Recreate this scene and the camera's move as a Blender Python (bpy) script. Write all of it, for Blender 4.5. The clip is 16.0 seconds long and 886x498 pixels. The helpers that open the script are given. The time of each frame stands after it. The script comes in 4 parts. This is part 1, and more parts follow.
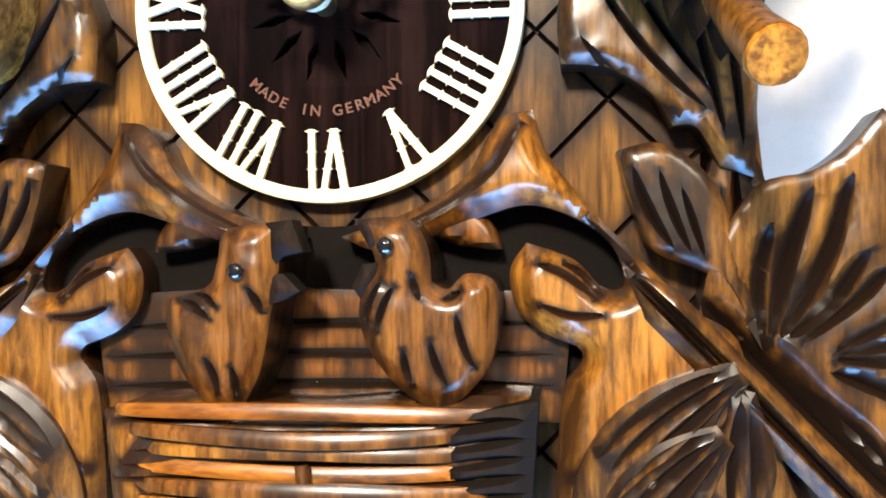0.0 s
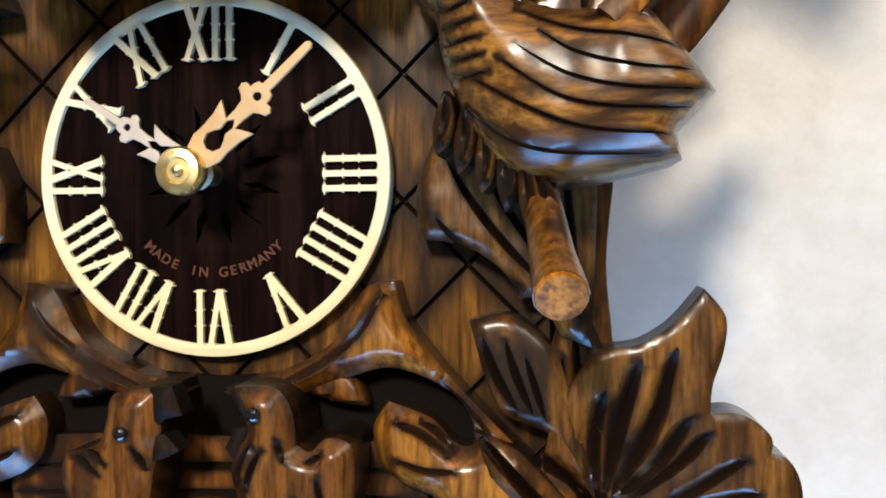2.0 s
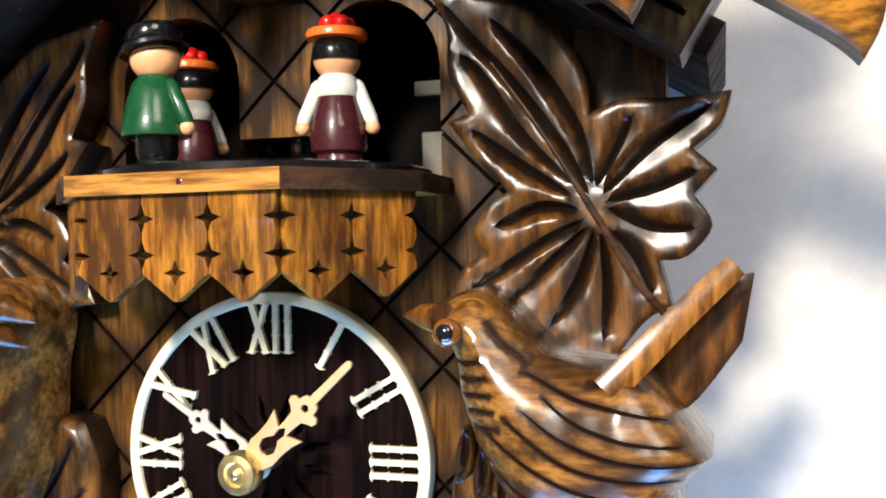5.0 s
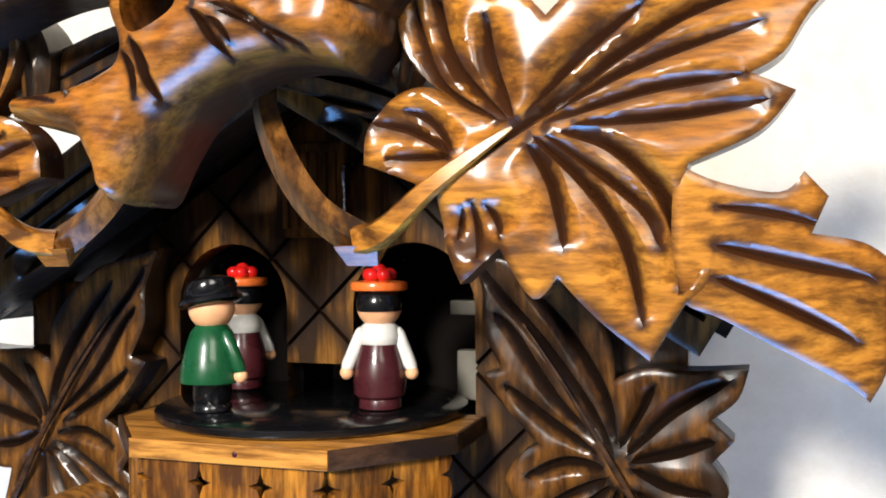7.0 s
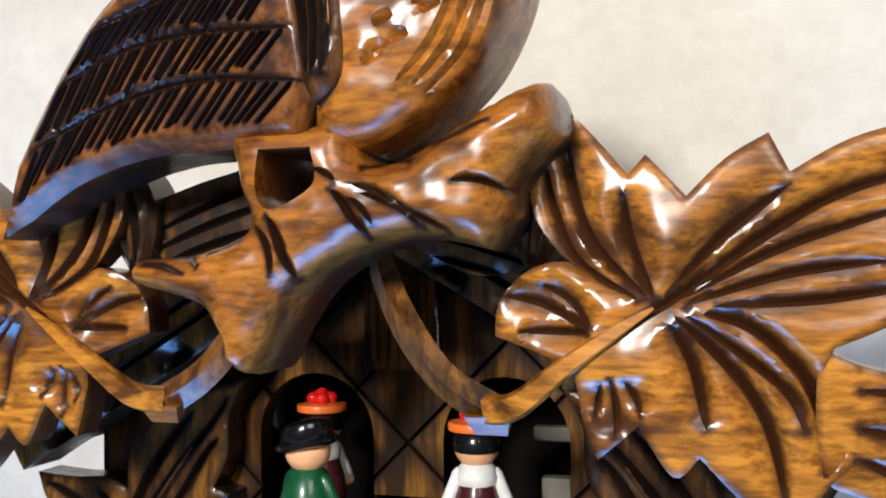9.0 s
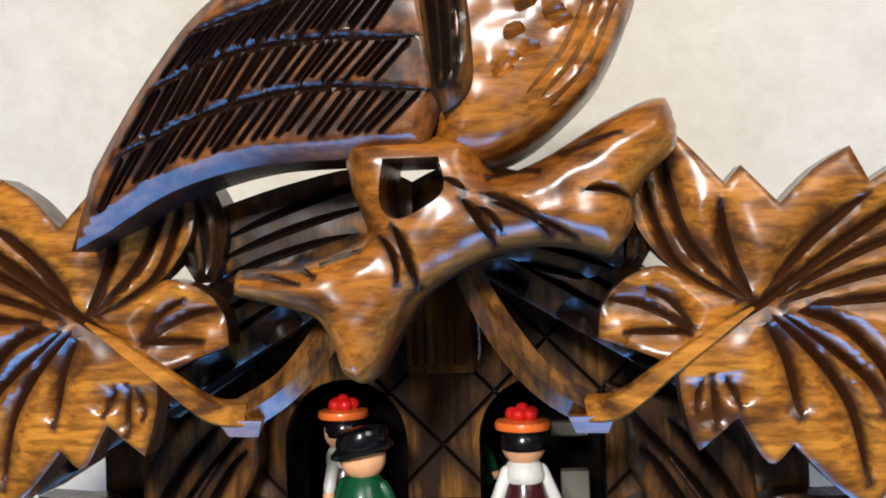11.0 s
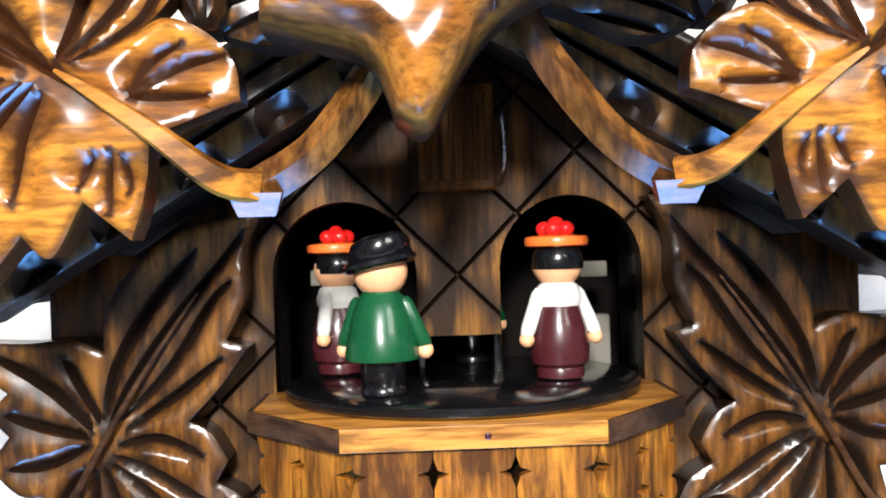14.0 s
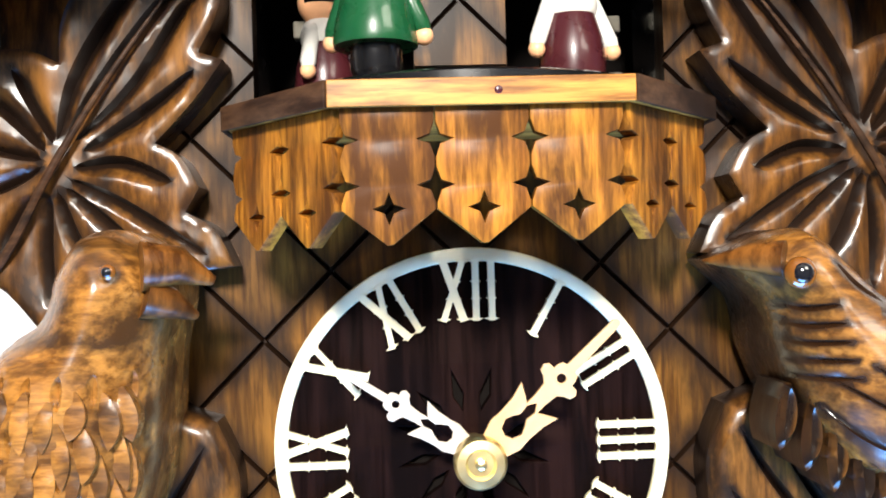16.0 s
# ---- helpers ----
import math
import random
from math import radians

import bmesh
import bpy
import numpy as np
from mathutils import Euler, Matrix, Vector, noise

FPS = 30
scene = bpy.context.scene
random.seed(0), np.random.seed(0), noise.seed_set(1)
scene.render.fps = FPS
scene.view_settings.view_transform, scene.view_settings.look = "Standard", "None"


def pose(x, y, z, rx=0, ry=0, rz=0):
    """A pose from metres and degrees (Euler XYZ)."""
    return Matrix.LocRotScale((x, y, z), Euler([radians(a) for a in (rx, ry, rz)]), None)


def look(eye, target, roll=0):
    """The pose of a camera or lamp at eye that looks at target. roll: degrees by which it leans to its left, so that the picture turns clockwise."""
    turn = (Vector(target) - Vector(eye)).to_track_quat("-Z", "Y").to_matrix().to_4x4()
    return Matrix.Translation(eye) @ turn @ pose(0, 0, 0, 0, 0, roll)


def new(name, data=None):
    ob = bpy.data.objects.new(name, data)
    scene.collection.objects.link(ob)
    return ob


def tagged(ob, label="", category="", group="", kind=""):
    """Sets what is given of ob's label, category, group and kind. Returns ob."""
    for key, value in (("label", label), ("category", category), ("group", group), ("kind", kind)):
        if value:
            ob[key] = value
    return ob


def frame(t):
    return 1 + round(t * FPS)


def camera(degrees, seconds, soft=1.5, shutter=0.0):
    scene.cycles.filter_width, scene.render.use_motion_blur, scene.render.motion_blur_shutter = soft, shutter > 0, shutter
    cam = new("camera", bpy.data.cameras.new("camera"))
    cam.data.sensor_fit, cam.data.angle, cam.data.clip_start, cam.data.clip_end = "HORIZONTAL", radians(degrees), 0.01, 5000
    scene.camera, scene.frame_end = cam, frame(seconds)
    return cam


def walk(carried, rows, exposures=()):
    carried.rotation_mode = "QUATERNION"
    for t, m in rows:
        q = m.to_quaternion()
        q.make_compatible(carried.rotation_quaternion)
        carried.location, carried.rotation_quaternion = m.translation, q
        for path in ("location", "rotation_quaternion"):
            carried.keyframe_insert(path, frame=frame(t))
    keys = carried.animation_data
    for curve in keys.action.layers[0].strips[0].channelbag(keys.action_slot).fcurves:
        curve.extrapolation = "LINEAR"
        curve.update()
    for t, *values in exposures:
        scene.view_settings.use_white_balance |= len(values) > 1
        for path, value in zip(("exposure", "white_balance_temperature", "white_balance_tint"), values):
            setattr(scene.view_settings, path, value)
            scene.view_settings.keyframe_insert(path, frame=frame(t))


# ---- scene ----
cam = camera(50.21, 16.0, soft=1.9)
PATH = [
    (0, (0.05918, -0.23371, 1.43885), (0.03349, -0.03536, 1.43833), -0.66),
    (0.5, (0.07290, -0.23563, 1.44384), (0.04836, -0.03714, 1.44375), -0.58),
    (1, (0.08462, -0.23994, 1.45626), (0.05960, -0.04152, 1.45460), -0.46),
    (1.5, (0.09200, -0.24617, 1.47397), (0.06690, -0.04783, 1.46839), -0.61),
    (2, (0.09745, -0.25153, 1.48474), (0.07086, -0.05335, 1.48052), -0.48),
    (2.5, (0.10330, -0.25577, 1.49377), (0.07253, -0.05817, 1.49155), -0.45),
    (3, (0.10732, -0.25891, 1.50264), (0.07195, -0.06206, 1.50279), -0.28),
    (5.5, (0.137, -0.264, 1.583), (-0.464, 1.644, 1.573), -1.1),
    (6, (0.139, -0.269, 1.604), (-0.474, 1.635, 1.584), -0.9),
    (6.5, (0.136, -0.275, 1.621), (-0.472, 1.63, 1.606), -0.6),
    (7, (0.137, -0.28, 1.636), (-0.492, 1.619, 1.629), -0.5),
    (7.5, (0.133, -0.285, 1.648), (-0.496, 1.613, 1.653), -0.5),
    (8, (0.128, -0.289, 1.66), (-0.509, 1.607, 1.656), -0.4),
    (8.5, (0.116, -0.293, 1.667), (-0.491, 1.612, 1.691), -0.7),
    (9, (0.101, -0.291, 1.672), (-0.473, 1.624, 1.713), -0.7),
    (11.5, (0.014, -0.312, 1.676), (-0.066, 1.687, 1.704), -1.9),
    (12, (-0.002, -0.305, 1.664), (0.004, 1.695, 1.704), -1.9),
    (12.5, (-0.007, -0.296, 1.653), (0.015, 1.704, 1.69), -1.8),
    (13, (-0.011, -0.286, 1.641), (0.032, 1.713, 1.68), -2.0),
    (13.5, (-0.011, -0.277, 1.634), (0.037, 1.722, 1.641), -1.6),
    (14, (-0.011, -0.27, 1.624), (0.039, 1.729, 1.614), -1.9),
    (14.5, (-0.014, -0.263, 1.607), (0.06, 1.736, 1.608), -1.8),
    (15, (-0.014, -0.254, 1.588), (0.052, 1.745, 1.589), -1.9),
    (15.5, (-0.018, -0.246, 1.567), (0.079, 1.751, 1.577), -1.8),
    (16, (-0.017, -0.241, 1.547), (0.073, 1.757, 1.57), -1.7),
]
walk(cam, [(t, look(eye, target, roll)) for t, eye, target, roll in PATH], [
    (0.0, 0.45, 6950, 10), (0.5, 0.2, 6950, 10), (1.0, -0.08, 6950, 10), (1.5, -0.45, 6950, 10), (2.0, -0.7, 6950, 10), (3.0, -0.55, 6850, 10), (5.5, -0.1, 6400, 10), (8.0, -0.45, 6050, 10),
    (9.0, -0.68, 5900, 10), (11.5, -0.82, 5950, 10), (12.5, -0.42, 5950, 10), (14.5, 0.33, 5900, 10), (15.3, 0.45, 6200, 10), (16.0, 0.37, 6350, 10),
])

# ---- light: a warm shop lamp above the viewer, added fill and cool lamps ----
world = bpy.data.worlds.new("shop_air")
scene.world = world
world.use_nodes = True
world.node_tree.nodes["Background"].inputs[0].default_value = (0.55, 0.65, 0.85, 1)
world.node_tree.nodes["Background"].inputs[1].default_value = 0.05


def area_lamp(name, eye, target, size_x, size_y, watts, colour):
    data = bpy.data.lights.new(name, "AREA")
    data.shape, data.size, data.size_y, data.energy, data.color = "RECTANGLE", size_x, size_y, watts, colour
    ob = new(name, data)
    ob.matrix_world = look(eye, target)
    return tagged(ob, kind="structure")


area_lamp("warm_lamp", (-0.12, -1.34, 2.12), (0.0, 0.0, 1.55), 0.2, 0.2, 47, (1.0, 0.94, 0.84))
# fill lamp added to lift the first lamp's shadows, no such source known
area_lamp("warm_lamp", (0.82, -1.15, 2.40), (0.0, 0.0, 1.5), 0.6, 0.6, 15, (1.0, 0.92, 0.77))
# added lamp for the blue light from below, whose source is unknown
area_lamp("cool_light_below", (0.04, -0.28, 0.75), (0.04, -0.27, 1.6), 0.8, 0.42, 28, (0.15, 0.43, 1.0))


# ---- materials ----
def material(name):
    m = bpy.data.materials.new(name)
    m.use_nodes = True
    nt = m.node_tree
    return m, nt, nt.nodes["Principled BSDF"]


def node(nt, kind, **values):
    n = nt.nodes.new(kind)
    for key, value in values.items():
        n.inputs[key].default_value = value
    return n


def ramp(nt, fac, stops):
    n = nt.nodes.new("ShaderNodeValToRGB")
    e = n.color_ramp.elements
    while len(e) < len(stops):
        e.new(0.5)
    for k, (at, colour) in enumerate(stops):
        e[k].position, e[k].color = at, (*colour, 1)
    nt.links.new(fac, n.inputs["Fac"])
    return n.outputs["Color"]


def mix(nt, fac, a, b, mode="MIX"):
    n = nt.nodes.new("ShaderNodeMix")
    n.data_type, n.blend_type = "RGBA", mode
    if isinstance(fac, float):
        n.inputs[0].default_value = fac
    else:
        nt.links.new(fac, n.inputs[0])
    for slot, v in ((6, a), (7, b)):
        if isinstance(v, tuple):
            n.inputs[slot].default_value = (*v, 1)
        else:
            nt.links.new(v, n.inputs[slot])
    return n.outputs[2]


def wood(name, pale, deep, dark, stain_shade=0.5, grain=(1, 1, 0.12), rough=0.26, coat=0.55, relief=0.2, fine=420.0, fibre=0.85, chips=0.0):
    """Lacquered carved wood: grain lines, darker stained patches, darkened cuts, small tool marks."""
    m, nt, b = material(name)
    link = nt.links.new
    pos = nt.nodes.new("ShaderNodeTexCoord").outputs["Object"]
    info = nt.nodes.new("ShaderNodeObjectInfo")
    shift = nt.nodes.new("ShaderNodeVectorMath")
    shift.operation = "ADD"
    link(pos, shift.inputs[0])
    link(info.outputs["Random"], shift.inputs[1])
    scale = node(nt, "ShaderNodeMapping", Scale=grain)
    link(shift.outputs[0], scale.inputs["Vector"])
    lines = node(nt, "ShaderNodeTexNoise", Scale=fine, Detail=5.0, Roughness=0.62, Distortion=0.2)
    link(scale.outputs[0], lines.inputs["Vector"])
    broad = node(nt, "ShaderNodeTexNoise", Scale=fine * 0.16, Detail=3.0, Roughness=0.55, Distortion=1.2)
    link(scale.outputs[0], broad.inputs["Vector"])
    streak = node(nt, "ShaderNodeMapping", Scale=tuple(g ** 0.6 for g in grain))
    link(shift.outputs[0], streak.inputs["Vector"])
    patch = node(nt, "ShaderNodeTexNoise", Scale=95.0, Detail=5.0, Roughness=0.62, Distortion=0.3)
    link(streak.outputs[0], patch.inputs["Vector"])
    colour = ramp(nt, broad.outputs["Fac"], [(0.3, deep), (0.62, pale)])
    fibres = ramp(nt, lines.outputs["Fac"], [(0.36, (0.24, 0.17, 0.13)), (0.58, (1.12, 1.1, 1.05))])
    colour = mix(nt, fibre, colour, fibres, "MULTIPLY")
    cover = ramp(nt, patch.outputs["Fac"], [(0.59 - 0.3 * stain_shade, (0, 0, 0)), (0.73 - 0.24 * stain_shade, (1, 1, 1))])
    colour = mix(nt, cover, colour, tuple((d + p) * 0.5 * 0.5 for d, p in zip(dark, deep)))
    # the carver's dark tone and recess shade, both put into the colour round cuts
    cut_dark = nt.nodes.new("ShaderNodeAttribute")
    cut_dark.attribute_name = "stain_shade"
    dark_sum = nt.nodes.new("ShaderNodeMath")
    dark_sum.operation = "MULTIPLY_ADD"
    link(patch.outputs["Fac"], dark_sum.inputs[0])
    dark_sum.inputs[1].default_value = 0.45
    link(cut_dark.outputs["Fac"], dark_sum.inputs[2])
    amount = ramp(nt, dark_sum.outputs[0], [(0.34, (0, 0, 0)), (0.86, (1, 1, 1))])
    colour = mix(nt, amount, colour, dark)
    link(colour, b.inputs["Base Color"])
    gloss = ramp(nt, patch.outputs["Fac"], [(0.3, (rough * 0.8,) * 3), (0.7, (rough * 1.5,) * 3)])
    link(gloss, b.inputs["Roughness"])
    b.inputs["Specular IOR Level"].default_value = 0.1
    b.inputs["Coat Weight"].default_value = min(1.0, coat * 1.6)
    b.inputs["Coat Roughness"].default_value = 0.27
    b.inputs["Coat IOR"].default_value = 1.52
    cuts = node(nt, "ShaderNodeTexNoise", Scale=150.0, Detail=2.0, Roughness=0.5)
    link(shift.outputs[0], cuts.inputs["Vector"])
    coarse = node(nt, "ShaderNodeBump", Strength=relief * 0.15, Distance=0.0008)
    link(cuts.outputs["Fac"], coarse.inputs["Height"])
    bump = node(nt, "ShaderNodeBump", Strength=relief, Distance=0.0003)
    link(lines.outputs["Fac"], bump.inputs["Height"])
    link(coarse.outputs[0], bump.inputs["Normal"])
    last = bump
    if chips:
        # shallow gouge marks, longer along the grain
        marks = node(nt, "ShaderNodeTexVoronoi", Scale=230.0)
        long = node(nt, "ShaderNodeMapping", Scale=tuple(g ** 0.45 for g in grain))
        link(shift.outputs[0], long.inputs["Vector"])
        link(long.outputs[0], marks.inputs["Vector"])
        last = node(nt, "ShaderNodeBump", Strength=min(1.0, chips * 0.9), Distance=0.001)
        link(marks.outputs["Distance"], last.inputs["Height"])
        link(bump.outputs[0], last.inputs["Normal"])
    link(last.outputs[0], b.inputs["Normal"])
    return m


def paint(name, colour, rough=0.25, coat=0.4, spread=0.15, metal=0.0, bumps=0.05):
    """Brushed paint or plain metal with slight unevenness."""
    m, nt, b = material(name)
    pos = nt.nodes.new("ShaderNodeTexCoord").outputs["Object"]
    n = node(nt, "ShaderNodeTexNoise", Scale=160.0, Detail=4.0, Roughness=0.6)
    nt.links.new(pos, n.inputs["Vector"])
    low = tuple(c * (1 - spread) for c in colour)
    nt.links.new(ramp(nt, n.outputs["Fac"], [(0.35, low), (0.65, colour)]), b.inputs["Base Color"])
    nt.links.new(ramp(nt, n.outputs["Fac"], [(0.3, (rough * 0.8,) * 3), (0.7, (rough * 1.3,) * 3)]), b.inputs["Roughness"])
    b.inputs["Specular IOR Level"].default_value = 0.3
    b.inputs["Coat Weight"].default_value = coat
    b.inputs["Metallic"].default_value = metal
    bump = node(nt, "ShaderNodeBump", Strength=bumps, Distance=0.0004)
    nt.links.new(n.outputs["Fac"], bump.inputs["Height"])
    nt.links.new(bump.outputs[0], b.inputs["Normal"])
    return m


GOLD = wood("golden_lacquered_wood", (0.44, 0.172, 0.018), (0.24, 0.080, 0.009), (0.040, 0.013, 0.004), 0.32, (0.13, 1, 1), 0.28, 0.5, 0.25, 560.0, 0.7, 0.14)
AMBER = wood("amber_lacquered_wood", (0.37, 0.132, 0.015), (0.18, 0.057, 0.007), (0.024, 0.008, 0.003), 0.28, (0.2, 1, 1), 0.3, 0.5, 0.25, 520.0, 0.65, 0.2)
WALNUT = wood("walnut_stained_wood", (0.20, 0.083, 0.015), (0.075, 0.030, 0.007), (0.010, 0.005, 0.003), 0.5, (1, 1, 0.12), 0.3, 0.4, 0.25, 420.0, 0.85, 0.12)
REDWOOD = wood("red_brown_carved_wood", (0.22, 0.074, 0.013), (0.085, 0.026, 0.006), (0.016, 0.006, 0.003), 0.4, (0.5, 1, 0.5), 0.4, 0.35, 0.2, 420.0, 0.85, 0.3)
BARK = wood("dark_brown_carved_wood", (0.18, 0.068, 0.013), (0.075, 0.027, 0.006), (0.010, 0.005, 0.003), 0.5, (1, 1, 0.12), 0.3, 0.4, 0.25, 420.0, 0.85, 0.15)
SWAG = wood("honey_stained_wood", (0.31, 0.125, 0.018), (0.14, 0.051, 0.009), (0.018, 0.007, 0.003), 0.55, (1, 1, 0.12), 0.26, 0.6, 0.2, 420.0, 0.85, 0.1)
PLUMAGE = wood("chipped_feather_wood", (0.33, 0.145, 0.028), (0.135, 0.052, 0.010), (0.020, 0.008, 0.003), 0.55, (0.16, 1, 1), 0.26, 0.6, 0.7, 520.0, 0.8, 0.4)
PANEL = wood("panel_wood", (0.19, 0.084, 0.014), (0.07, 0.029, 0.006), (0.013, 0.006, 0.003), 0.42, (1, 1, 0.07), 0.42, 0.08, 0.15, 520.0)
PICKET = wood("fence_wood", (0.42, 0.165, 0.016), (0.18, 0.060, 0.008), (0.03, 0.009, 0.004), 0.5, (1, 1, 0.09), 0.5, 0.04, 0.3, 620.0)
LEDGE = wood("ledge_wood", (0.48, 0.215, 0.04), (0.30, 0.12, 0.02), (0.16, 0.055, 0.012), 0.2, (0.08, 1, 1), 0.36, 0.2, 0.15, 520.0)
EDGE = wood("dark_edge_wood", (0.07, 0.034, 0.016), (0.035, 0.016, 0.009), (0.014, 0.008, 0.005), 0.4, (0.2, 0.2, 1), 0.5, 0.05)
CUT = wood("end_grain_wood", (0.42, 0.16, 0.016), (0.22, 0.075, 0.008), (0.08, 0.026, 0.006), 0.3, (1, 1, 1), 0.5, 0.03)
EAVES = wood("matt_roof_wood", (0.030, 0.017, 0.009), (0.016, 0.009, 0.005), (0.008, 0.005, 0.004), 0.5, (0.15, 1, 1), 0.55, 0.03)
DIAL = wood("dial_wood", (0.010, 0.0042, 0.0038), (0.006, 0.0027, 0.0025), (0.006, 0.004, 0.004), 0.4, (1, 1, 0.04), 0.6, 0.0, 0.05, 520.0)
for dull, level in ((DIAL, 0.02), (PICKET, 0.1), (LEDGE, 0.1)):
    dull.node_tree.nodes["Principled BSDF"].inputs["Specular IOR Level"].default_value = level
HOLLOW = wood("near_black_wood", (0.022, 0.010, 0.005), (0.012, 0.006, 0.003), (0.006, 0.004, 0.003), 0.4, (1, 1, 0.12), 0.6, 0.0)
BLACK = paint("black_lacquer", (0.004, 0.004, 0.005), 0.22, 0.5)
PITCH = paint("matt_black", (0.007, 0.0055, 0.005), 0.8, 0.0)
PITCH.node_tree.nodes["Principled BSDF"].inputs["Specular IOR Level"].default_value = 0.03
CREAM = paint("cream_plastic", (0.79, 0.70, 0.46), 0.35, 0.2, 0.08)
HAND = paint("tan_hand", (0.56, 0.35, 0.17), 0.45, 0.1, 0.12)
BONE = paint("bone_hand", (0.50, 0.42, 0.34), 0.45, 0.1, 0.12)
BRASS = paint("polished_brass", (0.90, 0.72, 0.36), 0.3, 0.0, 0.1, 1.0)
STEEL = paint("steel_wire", (0.62, 0.62, 0.6), 0.25, 0.0, 0.1, 1.0)
INK = paint("rust_print", (0.10, 0.031, 0.015), 0.5, 0.0)
GREEN = paint("green_enamel", (0.006, 0.064, 0.022), 0.28, 0.3)
MAROON = paint("maroon_enamel", (0.050, 0.009, 0.012), 0.28, 0.3)
WHITE = paint("white_enamel", (0.72, 0.70, 0.66), 0.25, 0.5)
SKIN = paint("peach_enamel", (0.80, 0.42, 0.22), 0.3, 0.4)
ORANGE = paint("orange_enamel", (0.80, 0.16, 0.025), 0.28, 0.5)
RED = paint("red_enamel", (0.62, 0.012, 0.010), 0.2, 0.6)
CARD = paint("pale_card", (0.16, 0.145, 0.115), 0.6, 0.0)
EYE = paint("glass_eye_black", (0.006, 0.006, 0.008), 0.04, 1.0)
IRIS = paint("glass_eye_amber", (0.16, 0.055, 0.008), 0.08, 1.0)


def plaster():
    m, nt, b = material("plaster")
    link = nt.links.new
    pos = nt.nodes.new("ShaderNodeTexCoord").outputs["Object"]
    big = node(nt, "ShaderNodeTexNoise", Scale=24.0, Detail=5.0, Roughness=0.6, Distortion=0.5)
    link(pos, big.inputs["Vector"])
    small = node(nt, "ShaderNodeTexNoise", Scale=130.0, Detail=4.0, Roughness=0.7)
    link(pos, small.inputs["Vector"])
    a = ramp(nt, big.outputs["Fac"], [(0.36, (0.52, 0.47, 0.40)), (0.62, (0.59, 0.54, 0.465))])
    c = ramp(nt, small.outputs["Fac"], [(0.3, (0.90, 0.88, 0.84)), (0.62, (1, 1, 1))])
    link(mix(nt, 0.7, a, c, "MULTIPLY"), b.inputs["Base Color"])
    b.inputs["Roughness"].default_value = 0.75
    bump = node(nt, "ShaderNodeBump", Strength=0.35, Distance=0.001)
    link(small.outputs["Fac"], bump.inputs["Height"])
    link(bump.outputs[0], b.inputs["Normal"])
    return m


PLASTER = plaster()
BOARDS = wood("floor_boards", (0.16, 0.11, 0.07), (0.10, 0.07, 0.045), (0.12, 0.08, 0.05), 0.3, (1, 0.1, 1), 0.4, 0.2, 0.2, 40.0)
# paint of the unseen room, set bright enough to bounce fill light
PAINTED = paint("room_paint", (0.46, 0.42, 0.36), 0.7, 0.0, 0.06)

# ---- building helpers: centimetres from the dial's centre, x right, y away from the viewer, z up ----
CM, HEIGHT = 0.01, 1.5
BASE = (0.0, 0.0, HEIGHT)


def thing(name, label, category, at=BASE, group=""):
    ob = new(name)
    ob.location = at
    ob.empty_display_size = 0.02
    return tagged(ob, label, category, group)


def part(name, me, mat, parent, label=""):
    """Links one mesh as a part under a thing or under a part."""
    if isinstance(me, bmesh.types.BMesh):
        bm, me = me, bpy.data.meshes.new(name)
        bm.to_mesh(me)
        bm.free()
    me.name = name
    me.materials.append(mat)
    ob = new(name, me)
    ob.parent = parent
    return tagged(ob, label)


def finish(verts, faces, angle=38.0):
    me = bpy.data.meshes.new("m")
    me.from_pydata([(x * CM, y * CM, z * CM) for x, y, z in verts], [], faces)
    me.validate()
    bm = bmesh.new()
    bm.from_mesh(me)
    bmesh.ops.recalc_face_normals(bm, faces=bm.faces)
    bm.to_mesh(me)
    bm.free()
    me.shade_smooth()
    me.set_sharp_from_angle(angle=radians(angle))
    return me


def flow(points, per=6, closed=True):
    """A smooth line through points; a point with a third value is a sharp corner."""
    n, out = len(points), []
    for k in range(n if closed else n - 1):
        p1, p2 = points[k], points[(k + 1) % n]
        p0 = points[k - 1] if (closed or k > 0) else p1
        p3 = points[(k + 2) % n] if (closed or k + 2 < n) else p2
        p0 = p1 if len(p1) > 2 else p0
        p3 = p2 if len(p2) > 2 else p3
        for s in range(per):
            t = s / per
            out.append(tuple(0.5 * (2 * p1[i] + (p2[i] - p0[i]) * t + (2 * p0[i] - 5 * p1[i] + 4 * p2[i] - p3[i]) * t * t
                                    + (3 * p1[i] - p0[i] - 3 * p2[i] + p3[i]) * t ** 3) for i in (0, 1)))
    if not closed:
        out.append(tuple(points[-1][:2]))
    return out


def dense(loop, step):
    out = []
    for k, p in enumerate(loop):
        q = loop[(k + 1) % len(loop)]
        n = max(1, int(math.dist(p, q) / step))
        out += [(p[0] + (q[0] - p[0]) * i / n, p[1] + (q[1] - p[1]) * i / n) for i in range(n)]
    return out


def gap_to(points, line, closed=False, along=False):
    """The distance of each point from a line of points; along: also how far along it, from 0 to 1."""
    a = np.array(line, float)
    b = np.roll(a, -1, axis=0)
    if not closed:
        a, b = a[:-1], b[:-1]
    best, share = np.full(len(points), 1e9), np.zeros(len(points))
    for k, (p, q) in enumerate(zip(a, b)):
        d = q - p
        t = np.clip(((points - p) @ d) / max(d @ d, 1e-12), 0, 1)
        r = np.hypot(*(points - (p + t[:, None] * d)).T)
        share = np.where(r < best, (k + t) / len(a), share)
        best = np.minimum(best, r)
    return (best, share) if along else best


def swell(t):
    """A gouge cut runs in and out: narrow at its ends, widest in between."""
    return np.clip((4 * t * (1 - t)) ** 0.6, 0.06, 1)


